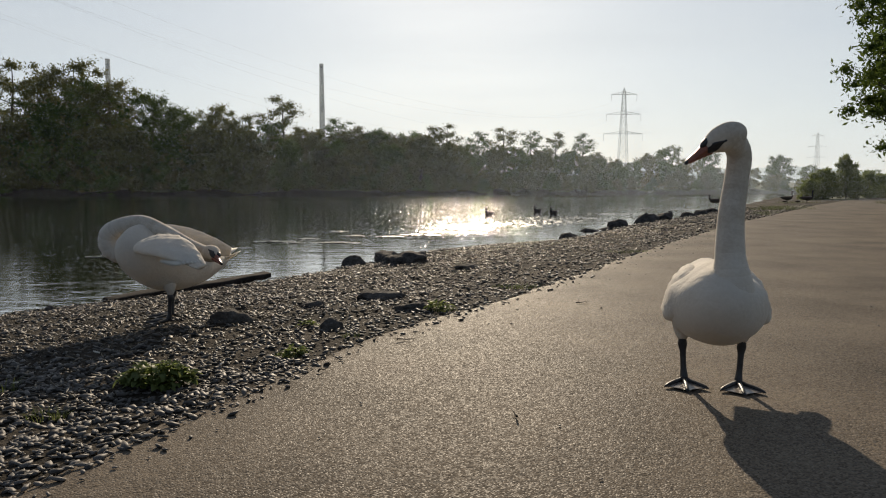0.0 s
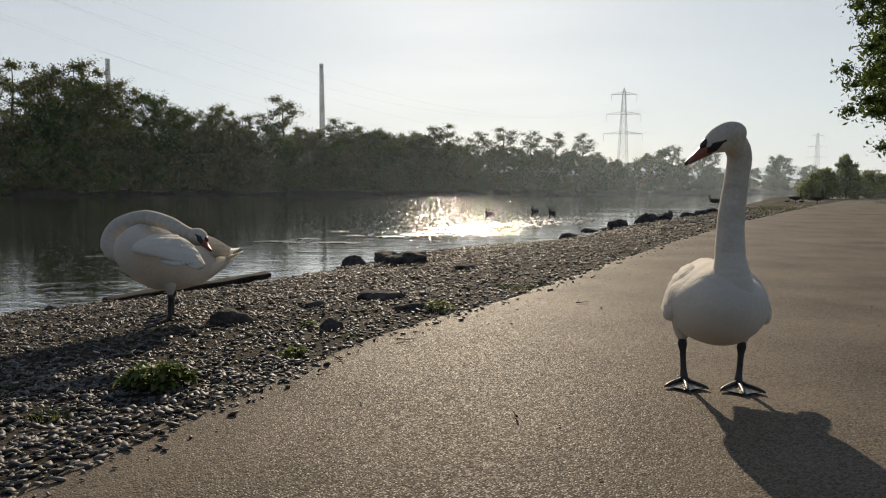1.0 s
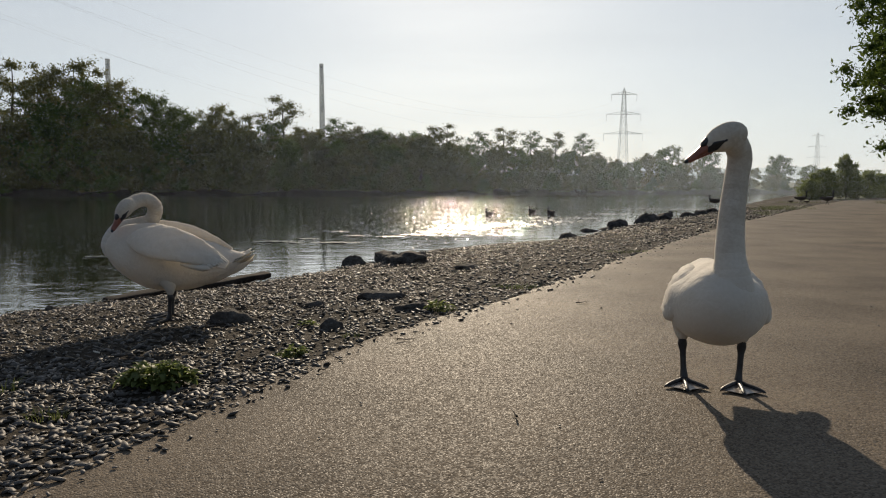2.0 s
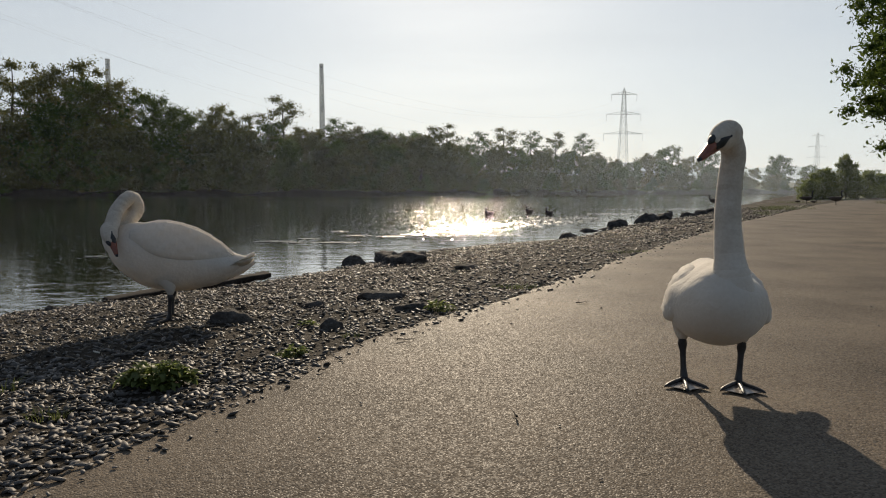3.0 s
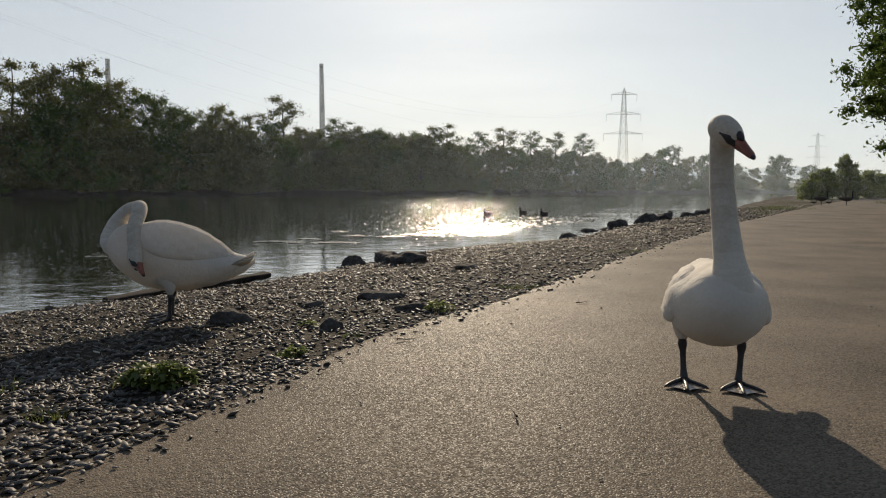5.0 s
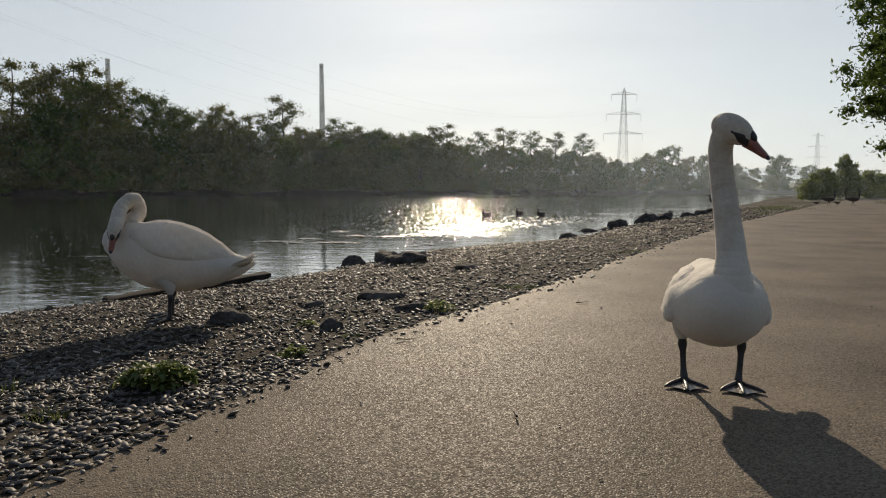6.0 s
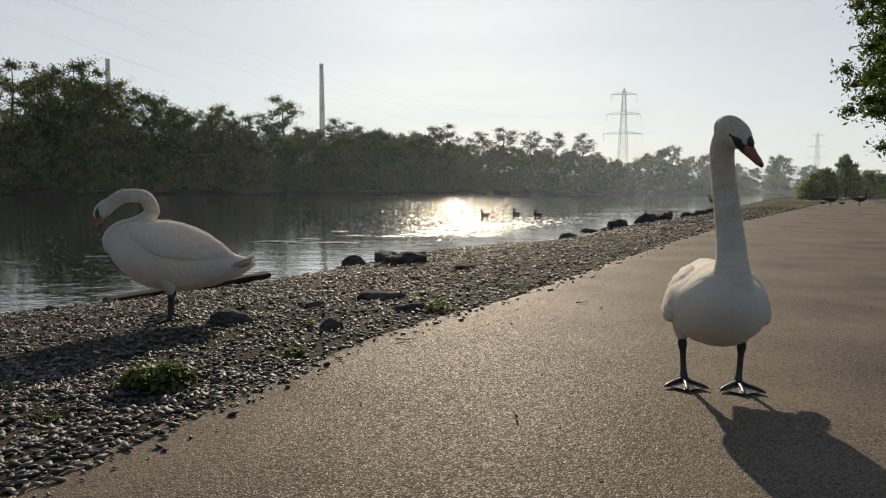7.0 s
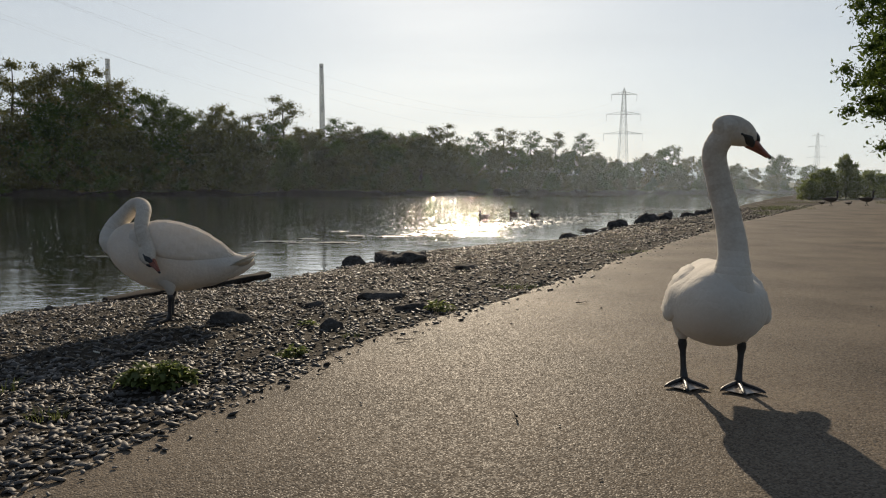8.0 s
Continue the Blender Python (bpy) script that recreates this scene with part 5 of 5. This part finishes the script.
    looks.append((7.3, [(-0.032, -0.20, 0.323), (-0.046, -0.272, 0.438), (-0.046, -0.265, 0.569), (-0.055, -0.24, 0.694), (-0.067, -0.22, 0.816), (-0.081, -0.23, 0.921), (-0.078, -0.27, 0.992)], (0.06, -0.09, -0.10)))
    looks.append((7.6, [(-0.032, -0.20, 0.323), (-0.046, -0.272, 0.438), (-0.044, -0.265, 0.569), (-0.055, -0.24, 0.694), (-0.076, -0.22, 0.816), (-0.094, -0.23, 0.921), (-0.082, -0.27, 0.992)], (0.12, -0.03, -0.09)))
    looks.append((8.0, [(-0.032, -0.20, 0.323), (-0.046, -0.272, 0.438), (-0.042, -0.265, 0.569), (-0.057, -0.24, 0.694), (-0.084, -0.22, 0.816), (-0.106, -0.23, 0.917), (-0.082, -0.27, 0.992)], (0.15, -0.00, -0.09)))
    key_neck(swan_a, looks)
    key_body(swan_a, [(0.0, 0, 2, 0, 0, 0, 0, 0, 0, 0), (4.0, 0, 2, 0.5, 0, 0, 0, 0, 0, 0), (5.5, -0.004, 1.5, 0.5, 0, 0, 0, 0, 0, 0), (8.0, -0.002, 2, 0, 0, 0, 0, 0, 0, 0)])
    # the swan on the bank preens its wing, lifts its head and turns to its breast
    preening = []
    preening.append((0.0, [(-0.222, 0.0, 0.441), (-0.326, -0.02, 0.461), (-0.313, -0.06, 0.563), (-0.11, -0.12, 0.619), (0.092, -0.2, 0.552), (0.244, -0.25, 0.482), (0.364, -0.33, 0.449)], (0.14, -0.15, -0.05)))
    preening.append((0.5, [(-0.222, 0.0, 0.441), (-0.326, -0.02, 0.461), (-0.314, -0.06, 0.556), (-0.11, -0.12, 0.602), (0.085, -0.2, 0.552), (0.234, -0.25, 0.488), (0.348, -0.33, 0.462)], (0.19, -0.10, -0.06)))
    preening.append((0.8, [(-0.222, 0.0, 0.441), (-0.326, -0.02, 0.461), (-0.306, -0.06, 0.563), (-0.117, -0.12, 0.609), (0.076, -0.2, 0.573), (0.218, -0.25, 0.515), (0.339, -0.33, 0.499)], (0.19, -0.09, -0.06)))
    preening.append((1.0, [(-0.222, 0.0, 0.441), (-0.326, -0.02, 0.468), (-0.277, -0.06, 0.588), (-0.091, -0.12, 0.65), (0.085, -0.2, 0.624), (0.196, -0.25, 0.573), (0.281, -0.3, 0.546)], (0.15, -0.13, -0.08)))
    preening.append((1.2, [(-0.222, 0.0, 0.441), (-0.326, -0.02, 0.468), (-0.293, -0.05, 0.577), (-0.168, -0.08, 0.648), (-0.046, -0.12, 0.668), (0.032, -0.16, 0.652), (0.087, -0.18, 0.619)], (0.11, -0.12, -0.12)))
    preening.append((1.3, [(-0.222, 0.0, 0.441), (-0.326, -0.02, 0.468), (-0.293, -0.05, 0.577), (-0.178, -0.08, 0.642), (-0.074, -0.1, 0.688), (-0.009, -0.13, 0.699), (0.053, -0.21, 0.682)], (0.06, -0.10, -0.16)))
    preening.append((1.4, [(-0.222, 0.0, 0.441), (-0.326, -0.02, 0.468), (-0.301, -0.04, 0.569), (-0.198, -0.06, 0.627), (-0.109, -0.06, 0.672), (-0.047, -0.08, 0.711), (0.016, -0.2, 0.705)], (0.03, -0.11, -0.15)))
    preening.append((1.5, [(-0.222, 0.0, 0.441), (-0.326, -0.02, 0.468), (-0.302, -0.04, 0.562), (-0.203, -0.05, 0.612), (-0.124, -0.02, 0.646), (-0.043, -0.09, 0.698), (-0.02, -0.2, 0.732)], (-0.02, -0.09, -0.15)))
    preening.append((1.7, [(-0.222, 0.0, 0.441), (-0.326, -0.02, 0.468), (-0.292, -0.03, 0.561), (-0.198, 0.0, 0.595), (-0.107, 0.04, 0.625), (-0.07, 0.02, 0.708), (-0.091, -0.07, 0.756), (-0.111, -0.17, 0.738)], (-0.04, -0.09, -0.14)))
    preening.append((2.2, [(-0.222, 0.0, 0.441), (-0.326, -0.02, 0.468), (-0.297, -0.02, 0.561), (-0.212, 0.0, 0.595), (-0.128, 0.04, 0.629), (-0.092, 0.02, 0.708), (-0.147, -0.02, 0.762), (-0.189, -0.15, 0.703)], (-0.06, -0.09, -0.13)))
    preening.append((2.8, [(-0.222, 0.0, 0.441), (-0.318, -0.02, 0.49), (-0.297, -0.02, 0.568), (-0.212, 0.0, 0.602), (-0.16, 0.04, 0.654), (-0.148, 0.02, 0.722), (-0.185, -0.04, 0.745), (-0.245, -0.16, 0.652)], (-0.12, -0.00, -0.16)))
    preening.append((3.0, [(-0.222, 0.0, 0.441), (-0.317, -0.02, 0.497), (-0.308, -0.01, 0.581), (-0.248, 0.02, 0.637), (-0.208, 0.04, 0.707), (-0.227, 0.0, 0.769), (-0.274, -0.08, 0.694), (-0.268, -0.19, 0.579)], (0.08, -0.09, -0.16)))
    preening.append((3.1, [(-0.222, 0.0, 0.441), (-0.317, -0.02, 0.497), (-0.315, -0.01, 0.588), (-0.248, 0.02, 0.644), (-0.2, 0.04, 0.707), (-0.227, 0.0, 0.765), (-0.276, -0.1, 0.66), (-0.257, -0.22, 0.513)], (0.11, -0.13, -0.11)))
    preening.append((3.3, [(-0.222, 0.0, 0.441), (-0.324, -0.02, 0.497), (-0.315, -0.01, 0.574), (-0.278, 0.0, 0.652), (-0.2, 0.0, 0.73), (-0.161, -0.06, 0.693), (-0.189, -0.16, 0.594), (-0.165, -0.21, 0.478)], (0.11, -0.13, -0.11)))
    preening.append((3.5, [(-0.222, 0.0, 0.441), (-0.328, -0.02, 0.497), (-0.322, -0.01, 0.574), (-0.278, 0.0, 0.652), (-0.2, 0.0, 0.723), (-0.147, -0.06, 0.676), (-0.163, -0.16, 0.57), (-0.134, -0.22, 0.458)], (0.09, -0.13, -0.11)))
    preening.append((3.8, [(-0.222, 0.0, 0.441), (-0.332, -0.02, 0.497), (-0.326, -0.01, 0.581), (-0.277, 0.0, 0.659), (-0.203, 0.0, 0.73), (-0.139, -0.07, 0.69), (-0.123, -0.17, 0.591), (-0.094, -0.23, 0.487)], (0.10, -0.13, -0.11)))
    preening.append((4.2, [(-0.222, 0.0, 0.441), (-0.335, -0.02, 0.49), (-0.33, -0.01, 0.571), (-0.278, 0.0, 0.638), (-0.194, 0.0, 0.694), (-0.115, -0.08, 0.662), (-0.073, -0.18, 0.544), (-0.059, -0.24, 0.413)], (0.09, -0.13, -0.12)))
    preening.append((4.4, [(-0.222, 0.0, 0.441), (-0.335, -0.02, 0.49), (-0.33, -0.01, 0.571), (-0.278, 0.0, 0.638), (-0.201, 0.0, 0.698), (-0.125, -0.08, 0.662), (-0.097, -0.18, 0.544), (-0.11, -0.24, 0.406)], (0.03, -0.14, -0.09)))
    preening.append((4.7, [(-0.222, 0.0, 0.441), (-0.335, -0.02, 0.49), (-0.33, -0.01, 0.571), (-0.278, 0.0, 0.641), (-0.201, 0.0, 0.702), (-0.125, -0.08, 0.662), (-0.087, -0.18, 0.53), (-0.046, -0.24, 0.393)], (0.10, -0.12, -0.12)))
    preening.append((5.2, [(-0.222, 0.0, 0.441), (-0.325, -0.02, 0.49), (-0.318, -0.01, 0.585), (-0.267, 0.0, 0.655), (-0.179, 0.0, 0.709), (-0.15, -0.05, 0.724), (-0.176, -0.14, 0.644), (-0.175, -0.2, 0.511)], (0.07, -0.11, -0.14)))
    preening.append((5.8, [(-0.222, 0.0, 0.441), (-0.318, -0.02, 0.49), (-0.29, -0.02, 0.568), (-0.197, 0.0, 0.616), (-0.152, 0.04, 0.672), (-0.158, 0.02, 0.736), (-0.224, -0.04, 0.742), (-0.262, -0.16, 0.652)], (0.02, -0.09, -0.16)))
    preening.append((6.0, [(-0.222, 0.0, 0.441), (-0.318, -0.02, 0.49), (-0.297, -0.02, 0.568), (-0.226, 0.0, 0.62), (-0.194, 0.04, 0.686), (-0.21, 0.01, 0.758), (-0.255, -0.06, 0.711), (-0.233, -0.19, 0.606)], (0.01, -0.10, -0.15)))
    preening.append((6.3, [(-0.222, 0.0, 0.441), (-0.318, -0.02, 0.49), (-0.297, -0.02, 0.568), (-0.226, 0.0, 0.616), (-0.194, 0.04, 0.679), (-0.203, 0.01, 0.751), (-0.252, -0.06, 0.693), (-0.265, -0.16, 0.591)], (-0.06, -0.12, -0.05)))
    preening.append((6.6, [(-0.222, 0.0, 0.441), (-0.318, -0.02, 0.49), (-0.29, -0.02, 0.568), (-0.197, 0.0, 0.609), (-0.152, 0.04, 0.664), (-0.166, 0.02, 0.736), (-0.257, -0.03, 0.738), (-0.343, -0.12, 0.65)], (0.00, -0.08, -0.16)))
    preening.append((6.8, [(-0.222, 0.0, 0.441), (-0.318, -0.02, 0.49), (-0.29, -0.02, 0.568), (-0.19, 0.0, 0.609), (-0.141, 0.04, 0.672), (-0.165, 0.02, 0.754), (-0.266, -0.03, 0.762), (-0.357, -0.06, 0.683)], (0.01, -0.11, -0.14)))
    preening.append((7.0, [(-0.222, 0.0, 0.441), (-0.318, -0.02, 0.49), (-0.29, -0.02, 0.561), (-0.18, 0.0, 0.609), (-0.112, 0.04, 0.679), (-0.146, 0.02, 0.772), (-0.255, -0.03, 0.78), (-0.342, -0.06, 0.718)], (-0.03, -0.11, -0.12)))
    preening.append((7.3, [(-0.222, 0.0, 0.441), (-0.318, -0.02, 0.49), (-0.29, -0.02, 0.561), (-0.191, 0.0, 0.602), (-0.123, 0.04, 0.664), (-0.137, 0.02, 0.751), (-0.213, -0.03, 0.766), (-0.217, -0.17, 0.714)], (-0.00, -0.05, -0.18)))
    preening.append((7.6, [(-0.222, 0.0, 0.441), (-0.324, -0.02, 0.497), (-0.319, -0.01, 0.574), (-0.259, 0.0, 0.666), (-0.178, 0.0, 0.737), (-0.143, -0.05, 0.731), (-0.155, -0.14, 0.644), (-0.16, -0.19, 0.562)], (0.02, -0.13, -0.12)))
    preening.append((8.0, [(-0.222, 0.0, 0.441), (-0.335, -0.02, 0.497), (-0.329, -0.01, 0.578), (-0.278, 0.0, 0.645), (-0.193, 0.0, 0.723), (-0.118, -0.06, 0.704), (-0.086, -0.17, 0.595), (-0.031, -0.23, 0.466)], (0.11, -0.09, -0.14)))
    key_neck(swan_b, preening)
    key_body(swan_b, [
        (0.0, 0.03, 14, 46, 104, -5, -30, 3, 0.06, 0.085), (0.9, 0.03, 14, 46, 104, -5, -30, 3, 0.06, 0.085), (1.2, 0.03, 14, 32, 86, -4, -12, 3, 0.05, 0.068), (1.5, 0.03, 13, 17, 62, -3, -6, 3, 0.03, 0.048), (1.7, 0.03, 13, 14, 54, -2, -5, 3, 0.02, 0.035),
        (2.3, 0.03, 14.5, 5, 14, -1, 0, 1, 0.01, 0.01), (2.8, 0.03, 15.5, 0, 0, 0, 0, 0, 0, 0), (4.4, 0.03, 15, 1, 0, 0, 0, 0, 0, 0), (6.8, 0.03, 16.5, 0, 0, 0, 0, 0, 0, 0), (8.0, 0.03, 15.5, 0, 0, 0, 0, 0, 0, 0)])
    for bird, rows in ((goose_a, [(0, 16.3, 33.0), (1, 16.6, 32.8), (1.5, 16.7, 32.7), (3, 16.4, 31.4), (4.5, 16.0, 29.8), (6, 15.9, 28.7), (7, 15.7, 28.2), (8, 15.6, 28.0)]),
                       (goose_b, [(0, 16.2, 31.0), (1, 16.5, 30.7), (1.5, 16.5, 30.3), (3, 16.7, 29.6), (4.5, 16.8, 29.2), (6, 16.9, 28.7), (7, 17.0, 28.4), (8, 17.1, 28.1)]),
                       (gosling_a, [(0, 16.3, 32.0), (3, 16.4, 30.8), (4.5, 16.2, 29.6), (6, 16.2, 28.6), (7, 16.1, 28.1), (8, 16.2, 27.8)]),
                       (gosling_b, [(0, 16.5, 33.6), (3, 16.3, 32.0), (4.5, 16.0, 30.2), (6, 15.5, 28.9), (7, 15.6, 28.6), (8, 15.4, 28.3)])):
        rows = [(t, pose(x, y, 0.004 if signed_distance(EDGE_LINE, np.array([x]), np.array([y]))[0] > 0 else height_at(x, y) + 0.01, 0, 0, -24)) for t, x, y in rows]
        walk(bird[0], rows)
        for k, leg in enumerate(bird[1:]):
            s = -1 if k else 1
            walk(leg, [(i * 0.4, pose(0, 0.045 * s, 0.165, 0, (18 if i % 2 else -18) * s, 0)) for i in range(21)])
    for bird, rows in zip(swimmers, ([(0, 1.62, 24.3), (4, 1.58, 24.0), (6.5, 1.43, 23.2), (8, 1.27, 21.7)], [(0, 3.65, 26.9), (3.5, 3.2, 26.2), (6.5, 2.66, 24.6), (8, 2.42, 23.8)], [(0, 4.02, 25.3), (3.5, 3.72, 24.6), (6.5, 3.25, 23.4), (8, 2.98, 22.5)])):
        walk(bird[0], [(t, pose(x, y, WATER_LEVEL, 0, 0, 235)) for t, x, y in rows])

motions()
